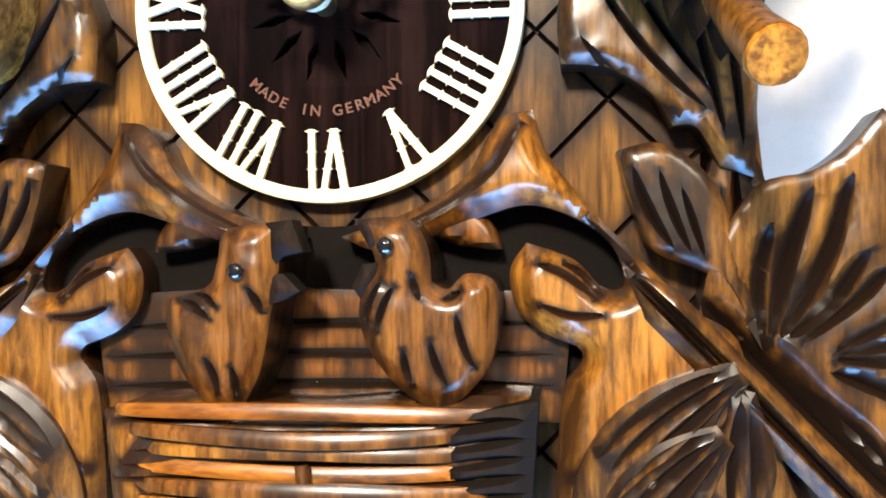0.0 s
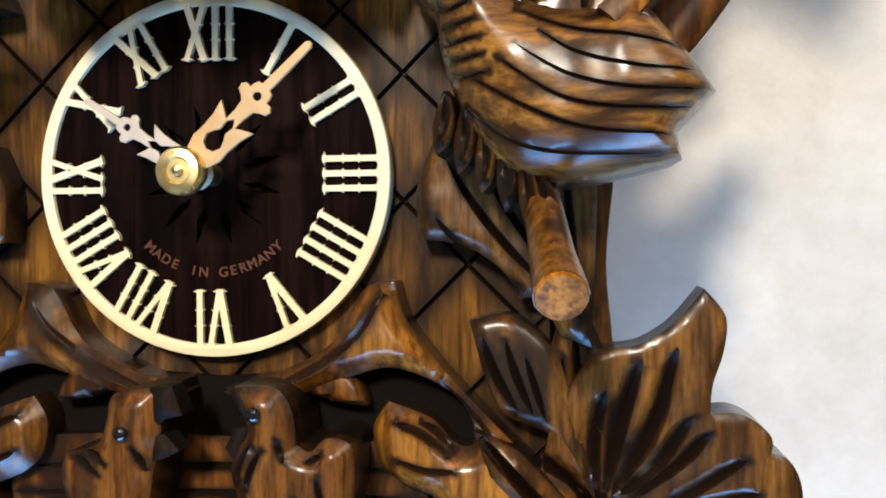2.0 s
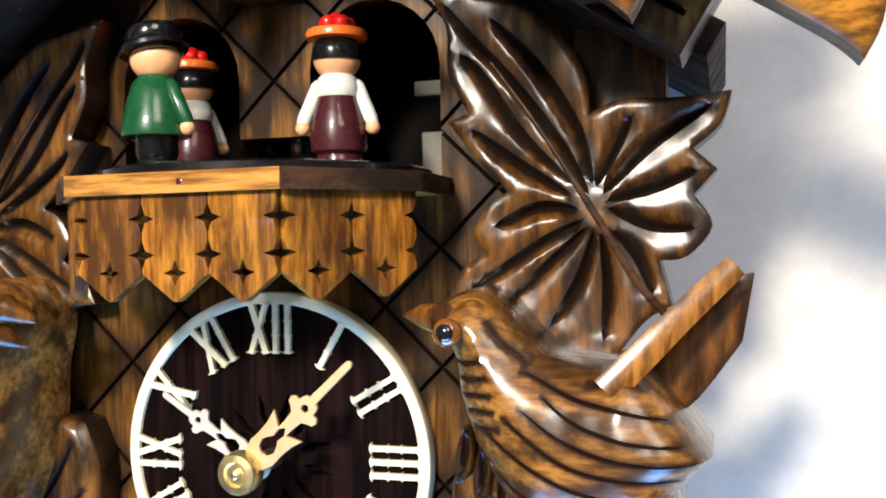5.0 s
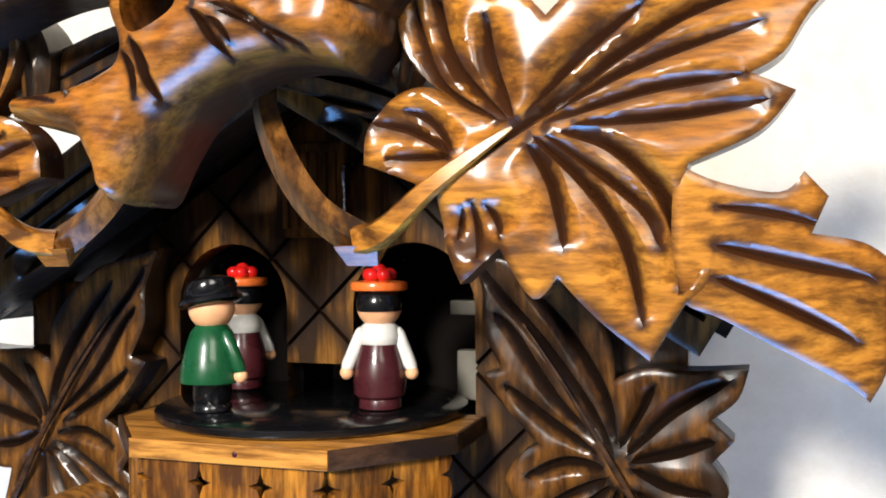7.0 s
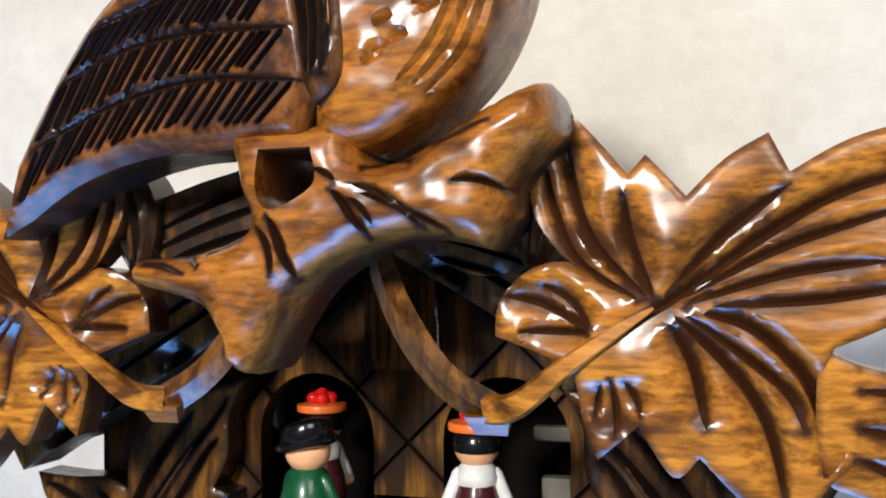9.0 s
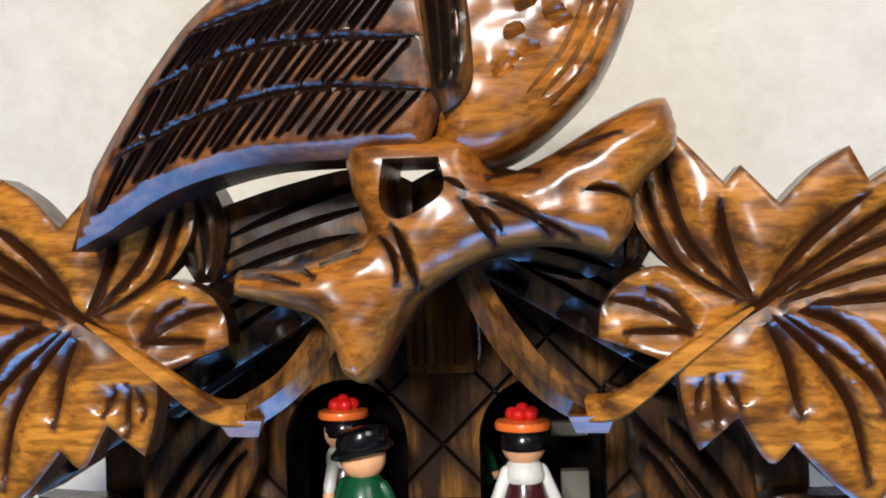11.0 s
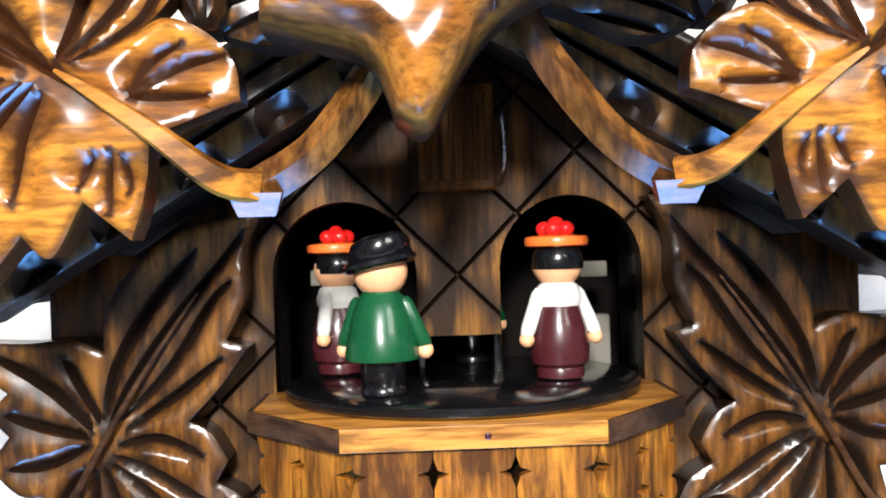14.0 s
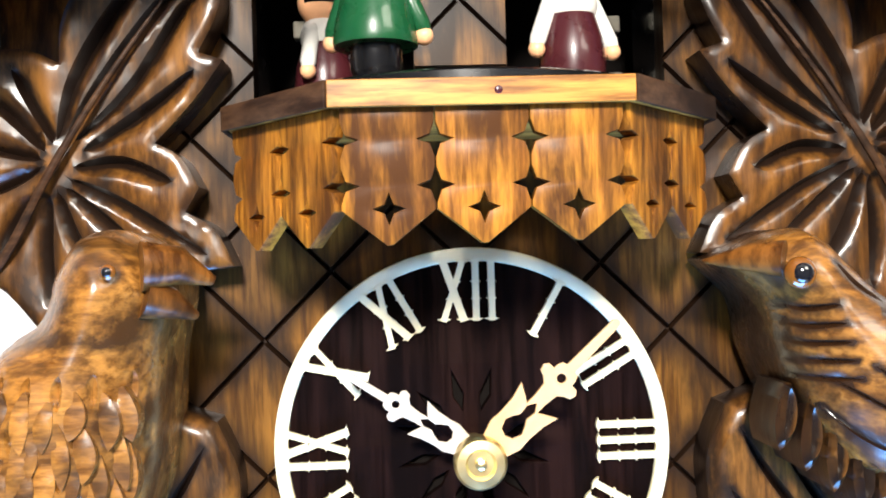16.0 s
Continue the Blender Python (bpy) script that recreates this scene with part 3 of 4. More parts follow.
hour_hand = part("hour_hand", clock_hand(3.7, 0.92, -57.0, -1.26, -1.14, 0.9), BONE, clock, "pale pierced hour hand")
minute_hand = part("minute_hand", clock_hand(4.62, 1.0, 46.8, -2.14, -2.02, 1.06), HAND, clock, "pale pierced minute hand")
for name, prof, y, mat in (("hand_collar", [(0.46, 0), (0.46, 0.5), (0.40, 0.55)], -1.26, CREAM), ("hand_nut", [(0.60, 0), (0.62, 0.12), (0.62, 0.42), (0.55, 0.55), (0.36, 0.58), (0.30, 0.48), (0.14, 0.48), (0.12, 0.62), (0.05, 0.66)], -1.98, BRASS),
                           ("spindle", [(0.3, 0), (0.3, 1.9)], -0.1, BRASS)):
    v, fc = lathe(prof, 36)
    part(name, finish([(x, y - z, yy) for x, yy, z in v], fc), mat, clock, "polished brass nut" if name == "hand_nut" else "")

# ---- balcony: ledge, its dark edges, pickets ----
plan = [(-3.02, -5.5), (3.02, -5.5), (5.55, -2.55), (5.55, 0.6), (-5.55, 0.6), (-5.55, -2.55)]
lay = Matrix(((1, 0, 0, 0), (0, 0, 1, 0), (0, -1, 0, 0), (0, 0, 0, 1)))
part("balcony_ledge", cutout([(x, y) for x, y in plan], [], -8.26, -7.78, 0.03, lay), LEDGE, clock, "honey coloured balcony ledge with cut corners")
part("ledge_front", box(-3.06, 3.06, -5.62, -5.5, 7.74, 8.28, 0.02), LEDGE, clock, "light wooden front edge")
v, fc = ball((0.32, -5.61, 8.02), 0.09, (1, 0.3, 1))
part("ledge_pin", finish(v, fc), MAROON, clock)
for side in (-1, 1):
    ang = math.atan2(2.95, 2.53)
    m = Matrix.Translation((side * 4.32, -4.07, 0)) @ Matrix.Rotation(side * ang, 4, "Z")
    part("ledge_side", cutout([(-1.95, 7.74), (1.95, 7.74), (1.95, 8.28), (-1.95, 8.28)], [], -0.1, 0.02, 0.02, m), EDGE, clock, "dark side edge")
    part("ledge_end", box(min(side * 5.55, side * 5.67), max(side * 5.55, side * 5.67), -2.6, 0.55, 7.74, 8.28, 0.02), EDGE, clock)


def star(cx, cz, r):
    return [(cx + (r if k % 2 == 0 else r * 0.40) * math.cos(math.pi * k / 4), cz + (r if k % 2 == 0 else r * 0.40) * math.sin(math.pi * k / 4)) for k in range(8)]


def picket(width, m):
    w, n = width / 2 - 0.012, 0.36
    edge = [(w, 7.76)]
    for z in (7.12, 6.2):
        edge += [(w, z + n), (w - 0.09, z + 0.10), (w - n, z), (w - 0.09, z - 0.10), (w, z - n)]
    edge += [(w, 5.72), (0.06, 5.02)]
    outer = [(-x, z) for x, z in edge] + [(x, z) for x, z in reversed(edge)]
    return cutout(outer, [star(0, 5.74, 0.32)], -0.17, 0.17, 0.02, m)


for k in (-1, 0, 1):
    part("picket", picket(1.9, Matrix.Translation((k * 1.9, -5.2, 0))), PICKET, clock)
for side in (-1, 1):
    d = Vector((2.45, 2.85)).normalized()
    for k in (0.95, 2.85):
        x, y = 2.85 + d.x * k, -5.2 + d.y * k
        part("picket", picket(1.9, Matrix.Translation((side * x, y, 0)) @ Matrix.Rotation(side * math.atan2(d.y, d.x), 4, "Z")), PICKET, clock)

v, fc = lathe([(4.9, 0), (5.0, 0.06), (5.0, 0.24), (4.92, 0.3)], 72, (0, -0.1, 8.30))
part("turntable", finish(v, fc), BLACK, clock, "black lacquered round turntable")


# ---- wooden dolls on the turntable ----
def doll(name, at, turn, woman, label):
    verts, faces, mats = [], [], []

    def add(vf, slot):
        n = len(verts)
        verts.extend(vf[0])
        faces.extend(tuple(n + k for k in f) for f in vf[1])
        mats.extend([slot] * len(vf[1]))

    def capsule(p, q, r0, r1, slot):
        p, q = Vector(p), Vector(q)
        d = (q - p).normalized()
        u = d.orthogonal().normalized()
        w = d.cross(u)
        prof = [(0.01, -r0), (r0 * 0.7, -r0 * 0.7), (r0, 0), (r1, 1), (r1 * 0.7, 1 + r1), (0.01, 1.001 + r1)]
        v, f = [], []
        for r, t in prof:
            c = p + d * t if t <= 0 else (p + (q - p) + d * (t - 1))
            v += [tuple(c + (u * math.cos(a) + w * math.sin(a)) * r) for a in (2 * math.pi * s / 12 for s in range(12))]
        for k in range(len(prof) - 1):
            f += [(k * 12 + s, k * 12 + (s + 1) % 12, k * 12 + 12 + (s + 1) % 12, k * 12 + 12 + s) for s in range(12)]
        add((v, f), slot)

    cap = [(0.66 * math.sin(a) + 1e-3, 2.92 - 0.62 * math.cos(a)) for a in (math.pi * k / 12 for k in range(13))]
    add(lathe(cap, 24), 2)
    if woman:
        add(lathe([(0.5, 0), (0.62, 0.06), (0.62, 0.28), (0.60, 0.32), (0.74, 0.42), (0.78, 0.8), (0.72, 1.3), (0.52, 1.95), (0.46, 2.1)], 28), 0)
        add(lathe([(0.5, 1.8), (0.60, 1.92), (0.62, 2.1), (0.52, 2.38), (0.34, 2.52)], 28), 1)
        hair = [(0.68 * math.sin(a) + 1e-3, 2.98 - 0.66 * math.cos(a)) for a in (math.pi * k / 12 for k in range(5, 13))]
        add(lathe(hair, 24, (0, -0.05, 0)), 3)
        add(lathe([(0.74, 3.36), (0.82, 3.40), (0.84, 3.54), (0.80, 3.62), (0.5, 3.66)], 32), 4)
        for k in range(5):
            a = 2 * math.pi * k / 5 + 0.3
            add(ball((0.30 * math.cos(a), 0.30 * math.sin(a), 3.82), 0.23, (1, 1, 0.85)), 5)
        add(ball((0, 0, 3.9), 0.24), 5)
        arm, wide = 1, 0.62
    else:
        add(lathe([(0.50, 0), (0.56, 0.05), (0.56, 0.16), (0.50, 0.25), (0.56, 0.4), (0.56, 0.9)], 24), 3)
        add(lathe([(0.9, 0.86), (0.92, 0.98), (0.86, 1.35), (0.72, 1.9), (0.60, 2.25), (0.40, 2.5)], 28), 0)
        start = len(verts)
        add(lathe([(0.64, 2.98), (0.80, 3.0), (0.90, 3.08), (0.90, 3.18), (0.80, 3.25), (0.74, 3.34), (0.76, 3.5), (0.68, 3.68), (0.45, 3.78), (0.12, 3.8)], 32, (0, 0.03, 0)), 3)
        verts[start:] = [(x, y, z - 0.2 * x) for x, y, z in verts[start:]]
        arm, wide = 0, 0.70
    for s in (-1, 1):
        capsule((s * wide * 0.86, 0, 2.15), (s * (wide + 0.28), -0.12, 1.28), 0.2, 0.2, arm)
        add(ball((s * (wide + 0.33), -0.14, 1.05), 0.2), 2)
    verts = [(x * 1.06, y * 1.06, z * 1.08) for x, y, z in verts]
    me = finish(verts, faces, 40)
    for m in ((MAROON if woman else GREEN), WHITE, SKIN, BLACK, ORANGE, RED):
        me.materials.append(m)
    if len(me.polygons) == len(mats):
        for p, s in zip(me.polygons, mats):
            p.material_index = s
    ob = new(name, me)
    ob.matrix_world = pose(at[0] * CM, at[1] * CM, HEIGHT + at[2] * CM, 0, 0, turn)
    return tagged(ob, label, "doll", "dolls on the turntable")


TOP = 8.6
doll("wooden_doll", (-2.12, -2.8, TOP), 164, False, "wooden man doll in green coat and black hat, back turned")
doll("wooden_doll", (2.68, -1.0, TOP), 14, True, "wooden woman doll in maroon skirt and orange hat with red bobbles")
doll("wooden_doll", (-3.6, 1.6, TOP), 60, True, "wooden woman doll standing in the shaded doorway, orange hat")
doll("wooden_doll", (0.5, 3.4, TOP), 200, False, "wooden man doll deep inside the dark doorway")


# ---- carved leaves ----
THREE, FOUR = (-0.5, 0.0, 0.5), (-0.66, -0.25, 0.2, 0.62)
for flip in (False, True):
    # the golden leaf that hangs out in front of the gable
    edge = [(6.74, 14.47, 1), (5.89, 14.83), (4.86, 15.2, 1), (4.97, 16.0), (5.6, 16.67), (6.48, 16.93), (7.19, 16.57, 1), (6.34, 17.24), (5.76, 18.3), (5.9, 19.5), (6.4, 20.7, 1), (7.13, 19.95), (8.06, 18.87, 1), (8.46, 19.32, 1),
            (9.35, 18.34, 1), (10.22, 19.17), (11.15, 19.71, 1), (11.58, 18.82, 1), (12.92, 19.54), (14.48, 19.9), (15.3, 19.66), (16.0, 19.3, 1), (15.0, 18.24), (14.4, 17.3), (13.71, 16.88, 1), (14.64, 16.49, 1), (13.9, 15.64),
            (12.42, 14.98, 1), (12.23, 14.3), (12.91, 13.43), (12.77, 12.44), (12.28, 11.94), (11.52, 10.69, 1), (10.45, 11.57), (9.54, 12.54, 1), (8.95, 12.07), (8.21, 13.21, 1), (7.25, 12.39, 1), (6.95, 13.2)]
    veins = [([(8.47, 16.08), (7.19, 17.45), (6.66, 19.15), (6.6, 20.2)], 0.2), ([(8.27, 16.06), (6.9, 16.93), (6.32, 18.2), (6.1, 19.2)], 0.16), ([(8.6, 16.1), (8.08, 17.4), (7.93, 18.5)], 0.2),
             ([(9.0, 16.3), (10.2, 17.5), (11.5, 18.5)], 0.2), ([(7.45, 15.1), (9.19, 16.15), (11.08, 17.48), (12.9, 18.43), (15.6, 19.1)], 0.22), ([(9.32, 16.12), (11.44, 17.18), (14.0, 18.0)], 0.16)]
    veins += [([(9.32, 15.95), (11.43, 16.57), (13.6, 16.85)], 0.16), ([(9.95, 15.89), (12.26, 16.02), (14.1, 16.3)], 0.16), ([(8.92, 15.5), (9.42, 14.6), (9.69, 13.2)], 0.2), ([(9.05, 15.66), (10.17, 14.6), (11.0, 13.32), (11.4, 11.5)], 0.22),
              ([(9.34, 15.68), (10.67, 14.7), (11.5, 13.94), (11.8, 13.2)], 0.2), ([(9.69, 15.74), (10.8, 15.36), (11.87, 14.25), (12.29, 12.94), (12.2, 12.2)], 0.26), ([(12.0, 14.2), (12.5, 13.5), (12.55, 12.6)], 0.13)]
    veins += [([(7.57, 14.28), (7.66, 13.6), (7.66, 12.95)], 0.1), ([(7.35, 14.13), (7.25, 13.74), (7.2, 13.4)], 0.09), ([(7.9, 14.2), (8.1, 13.86), (8.25, 13.5)], 0.1), ([(5.1, 16.15), (6.05, 15.93), (7.1, 15.35)], 0.14), ([(6.02, 16.4), (6.63, 16.07), (7.15, 15.42)], 0.12), ([(5.5, 15.32), (6.3, 15.3), (7.1, 15.29)], 0.12)]
    edge = [(p[0] - 0.1, 16.38 + (p[1] - 16) * 1.02, *p[2:]) for p in edge]
    veins = [([(x - 0.1, 16.38 + (z - 16) * 1.02) for x, z in line], w) for line, w in veins]
    bend = (8.0, 16.4, 1.3, 8.0)
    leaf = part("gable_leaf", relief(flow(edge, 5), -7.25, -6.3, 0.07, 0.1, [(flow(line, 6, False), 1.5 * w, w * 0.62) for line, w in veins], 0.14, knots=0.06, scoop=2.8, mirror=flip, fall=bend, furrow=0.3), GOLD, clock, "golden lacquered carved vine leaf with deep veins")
    strip = [([(12.9, 14.4), (13.97, 14.25), (15.0, 14.0)], 0.13), ([(12.85, 13.55), (14.4, 13.15), (16.1, 12.8)], 0.18), ([(12.83, 12.85), (14.3, 12.15), (15.8, 11.4)], 0.18)]
    part("leaf_tail", relief(flow([(12.0, 15.4, 1), (12.9, 14.95), (14.2, 14.7), (14.7, 15.15, 1), (15.2, 14.6, 1), (14.85, 13.8, 1), (15.9, 13.6), (16.5, 13.2, 1), (16.5, 11.0), (16.1, 10.0, 1), (15.4, 10.55), (13.1, 11.85), (12.0, 12.6)], 5), -7.1, -6.1, 0.08, 0.12, [(flow(line, 6, False), 1.5 * w, w * 0.7) for line, w in strip], 0.17, knots=0.04, scoop=2.5, mirror=flip, fall=bend), GOLD, leaf)
    for pts, radii, sides in (([(4.55, -6.7, 13.75), (5.3, -7.1, 13.95), (6.5, -7.35, 14.9), (7.5, -7.35, 15.6), (8.5, -7.3, 16.25)], (0.44, 0.38, 0.27, 0.2, 0.05), 10), ([(1.35, -5.6, 18.0), (1.55, -5.95, 17.1), (2.3, -6.4, 15.75), (3.3, -6.6, 14.5), (4.45, -6.6, 13.75)], (0.34, 0.38, 0.42, 0.42, 0.46), 4)):
        line = curve3(pts, 6)
        part("leaf_stem", tube(line, list(np.interp(np.linspace(0, 1, len(line)), np.linspace(0, 1, len(radii)), radii)), sides, 0.8, mirror=flip, square=0.3 if sides > 6 else 0.0, spin=0.5 if sides > 6 else 0.0), GOLD if pts[0][0] > 3 else WALNUT, leaf)
    # sawn end of the stem, slanting down
    sx = -1 if flip else 1
    wedge = [(3.95, -7.05, 13.6), (5.1, -7.05, 13.62), (4.95, -6.65, 13.12), (4.15, -6.65, 13.12), (3.95, -6.2, 13.7), (5.1, -6.2, 13.7)]
    part("stem_end", finish([(sx * x, y, z) for x, y, z in wedge], [(0, 1, 2, 3), (0, 4, 5, 1), (0, 3, 4), (1, 5, 2), (3, 2, 5, 4)]), AMBER, leaf)
    # dark leaves behind the golden ones, under the roof edge
    lines = [(lobe_line((0.6 + 0.5 * k, 19.9 - 0.75 * k), (5.3 + 0.1 * k, 18.3 - 0.55 * k), 0.06), 0.25, 0.13) for k in range(4)]
    eaves = part("eaves_leaf", relief(flow([(-0.3, 19.6, 1), (1.2, 20.2), (3.5, 19.8), (5.8, 19.1, 1), (6.4, 18.2), (5.4, 17.3), (4.0, 17.0), (2.6, 17.6), (1.2, 18.0), (-0.3, 18.4, 1)], 5), -5.7, -4.4, 0.2, 0.4, lines, 0.25, knots=0.06, mirror=flip), WALNUT, clock, "dark carved leaf under the gable")
    part("leaf_lobe", lobe((5.6, 17.2), (6.6, 20.6), 1.7, 0.12, -6.3, -5.1, 0.3, (-0.3, 0.3), 0.2, mirror=flip), WALNUT, eaves)
    # fascia under the roof: two engraved lines and scooped thumb cuts along the lower edge
    foot, top = Vector((12.3, 10.7)), Vector((0.0, 18.1))
    run = (top - foot).normalized()
    rise = Vector((-run.y, run.x)) * -1
    span = (top - foot).length
    at = lambda along, high: tuple(foot + run * along + rise * high)
    cuts = [([at(0.6, 0.95), at(span - 0.5, 0.95)], 0.3, 0.12), ([at(1.2, 1.6), at(span - 0.5, 1.6)], 0.3, 0.12)]
    cuts += [([at(a + 1.35 * q / 6, 0.08 + 0.35 * math.sin(math.pi * q / 6)) for q in range(7)], 0.5, 0.55) for a in (1.3, 3.75, 6.2, 8.65, 11.1)]
    part("fascia", relief([at(0, 0), at(0, 2.6), at(span, 2.6), at(span, 0)], -3.0, -1.25, 0.12, 0.2, cuts, 0.17, knots=0.05, mirror=flip), WALNUT, clock, "dark sloping fascia board with two grooves and scooped edge cuts")
    # walnut leaf beside the doorways: one carved board, cut by gouges that run to its lobes
    edge = [(5.3, 13.6, 1), (6.5, 13.3), (7.9, 12.9), (9.2, 11.8), (9.75, 10.8), (9.85, 9.75, 1), (10.7, 10.1), (12.0, 10.05), (13.5, 10.15, 1), (13.2, 9.3), (12.5, 8.7, 1), (13.1, 8.15, 1), (12.5, 7.5, 1), (12.95, 6.7), (12.3, 5.9), (11.6, 5.8, 1), (11.9, 4.6, 1), (11.2, 4.2),
            (10.3, 3.1, 1), (9.3, 2.9), (8.3, 3.5, 1), (7.5, 4.4), (5.75, 4.7, 1), (6.2, 5.6), (6.9, 6.05, 1), (6.55, 6.65, 1), (7.0, 7.4), (7.6, 7.75, 1), (6.7, 8.7), (5.9, 9.75, 1), (6.5, 9.95, 1), (5.95, 11.1), (5.9, 12.4)]
    cuts = [([(9.8, 7.6), (9.2, 8.8), (7.9, 10.6), (6.5, 12.2), (5.9, 13.0)], 0.2), ([(9.9, 7.9), (9.5, 9.4), (8.4, 11.2), (7.2, 12.5)], 0.26), ([(9.4, 7.9), (8.1, 9.2), (6.9, 11.0), (6.3, 11.6)], 0.2), ([(9.3, 7.6), (7.9, 8.5), (6.6, 9.5)], 0.24), ([(9.5, 7.2), (8.4, 7.3), (7.2, 6.8)], 0.26), ([(9.6, 6.9), (8.4, 6.3), (6.4, 5.0)], 0.2), ([(9.7, 6.7), (8.8, 5.9), (7.6, 4.8)], 0.18),
            ([(9.9, 6.6), (9.5, 5.4), (8.7, 4.1)], 0.2), ([(10.1, 6.5), (10.2, 5.2), (10.1, 3.7)], 0.2), ([(10.4, 6.6), (11.0, 5.9), (11.4, 4.9)], 0.18), ([(10.3, 7.2), (11.4, 6.7), (12.5, 6.6)], 0.22), ([(10.3, 7.4), (11.5, 7.7), (12.6, 8.1)], 0.24), ([(10.2, 7.6), (11.4, 8.8), (13.0, 9.8)], 0.26), ([(10.0, 7.8), (10.6, 8.9), (10.95, 9.6)], 0.2)]
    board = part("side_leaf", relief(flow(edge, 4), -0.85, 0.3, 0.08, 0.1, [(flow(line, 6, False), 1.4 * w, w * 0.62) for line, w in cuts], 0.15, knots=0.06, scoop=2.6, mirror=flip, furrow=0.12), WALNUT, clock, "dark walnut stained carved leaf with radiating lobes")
    for shift, thick in ((0.0, 0.1),):
        line = curve3([(7.2 + shift, -1.0, 11.3 + shift), (8.6 + shift, -1.15, 9.3 + shift), (9.9 + 0.6 * shift, -1.25, 7.2 + 0.6 * shift), (11.0, -1.1, 5.3 + shift), (11.9, -0.8, 4.2 + shift)], 6)
        part("leaf_stem", tube(line, list(np.interp(np.linspace(0, 1, len(line)), (0, 0.5, 1), (0.03, thick, thick * 1.2))), 8, 0.8, mirror=flip), EDGE, board)
    # large leaf at the foot, one carved board, with three lobes lying before it
    edge = [(9.3, -6.4, 1), (10.2, -5.0), (10.9, -4.7, 1), (11.5, -4.6), (12.3, -4.1), (12.95, -3.2, 1), (13.35, -3.9), (13.3, -4.8), (13.1, -5.6), (13.05, -6.35, 1), (13.5, -6.3), (14.0, -6.5), (14.4, -6.9), (14.4, -7.3, 1), (14.8, -7.45), (15.1, -8.0), (15.15, -8.8), (15.0, -9.3, 1), (15.4, -10.2), (14.8, -11.4), (13.6, -12.8, 1), (9.0, -13.3, 1), (8.4, -10.5), (8.9, -8.2)]
    edge = [(p[0] + 0.3 * max(0.0, min(1.0, p[0] - 12.5)), p[1] + 0.12, *p[2:]) for p in edge]
    cuts = [([(10.4, -8.4), (10.35, -7.0), (10.6, -5.7)], 0.3), ([(10.6, -8.3), (10.9, -6.8), (11.5, -4.9)], 0.34), ([(10.8, -8.3), (11.8, -6.6), (12.4, -4.6)], 0.34), ([(11.0, -8.3), (12.0, -7.5), (12.75, -6.3)], 0.28), ([(11.3, -8.4), (12.6, -7.4), (13.2, -6.7)], 0.22), ([(12.0, -8.6), (13.0, -8.1), (14.1, -7.35)], 0.2), ([(12.1, -8.7), (13.2, -8.5), (14.4, -8.2)], 0.18), ([(12.0, -8.8), (13.4, -8.9), (14.6, -8.9)], 0.2),
            ([(11.9, -9.1), (13.2, -9.6), (14.6, -10.3)], 0.26), ([(11.4, -9.6), (12.6, -10.6), (13.8, -12.0)], 0.26), ([(10.6, -9.8), (11.0, -11.2), (11.6, -12.8)], 0.26), ([(9.9, -9.8), (9.9, -11.4), (9.9, -12.9)], 0.24), ([(8.9, -7.3), (10.2, -8.75), (12.0, -10.6), (14.0, -12.6)], 0.55)]
    board = part("foot_leaf", relief(flow(edge, 4), -0.85, 0.6, 0.1, 0.12, [(flow(line, 6, False), 1.3 * w, w * 0.7) for line, w in cuts], 0.17, knots=0.06, scoop=2.2, mirror=flip, furrow=0.1), WALNUT, clock, "dark walnut stained carved leaf at the clock's foot")
    for b0, t0, w0, f0, cuts in (((9.8, -9.4), (9.6, -13.0), 2.0, -1.55, THREE), ((9.8, -9.0), (6.0, -12.6), 2.0, -1.6, FOUR), ((9.4, -10.4), (6.6, -13.6), 2.0, -1.7, FOUR)):
        part("leaf_lobe", lobe(b0, t0, w0, -0.08, f0, f0 + 1.6, 0.17, cuts, 0.3, mirror=flip, drop=0.3), WALNUT, board)
    # the swag's stem runs out over the leaf as a flat ridge, with a scooped hollow beside it
    for a, b, w in (((7.5, -6.9), (13.4, -13.1), 0.5),):
        d = Vector((b[0] - a[0], b[1] - a[1])).normalized()
        loop = [(a[0] + d.x * q + d.y * o, a[1] + d.y * q - d.x * o) for q, o in ((-0.3, 0.0), (0.8, -w), (8.4, -w), (8.6, 0.0), (8.4, w), (0.8, w))]
        part("leaf_stem", relief(loop, -1.3, 0.0, 0.5, w * 0.9, [([a, (a[0] + d.x * 8.3, a[1] + d.y * 8.3)], 0.25, 0.12)], 0.17, knots=0.06, mirror=flip), WALNUT, board)
    # small leaves that climb towards the bird
    up_cuts = [(lobe_line((9.2, -3.0), (6.6, 0.3), 0.1), 0.25, 0.13), (lobe_line((9.3, -2.6), (7.3, 0.6), 0.06), 0.25, 0.12), (lobe_line((9.6, -3.6), (8.6, 0.6), 0.0), 0.25, 0.14), (lobe_line((10.0, -3.9), (9.6, 0.4), 0.0), 0.22, 0.12), (lobe_line((8.4, -3.0), (6.3, -1.2), 0.12), 0.2, 0.12)]
    part("climbing_leaf", relief(flow([(6.3, 0.9, 1), (5.8, -0.4), (5.85, -1.8, 1), (7.0, -1.95), (8.0, -2.6), (8.45, -3.35, 1), (9.0, -3.4), (9.5, -4.3, 1), (10.3, -4.6, 1), (10.5, 0.8, 1), (8.2, 1.4)], 5), -0.7, 0.34, 0.3, 0.25, up_cuts, 0.2, knots=0.08, mirror=flip), WALNUT, clock, "walnut stained curling leaf below the carved bird")
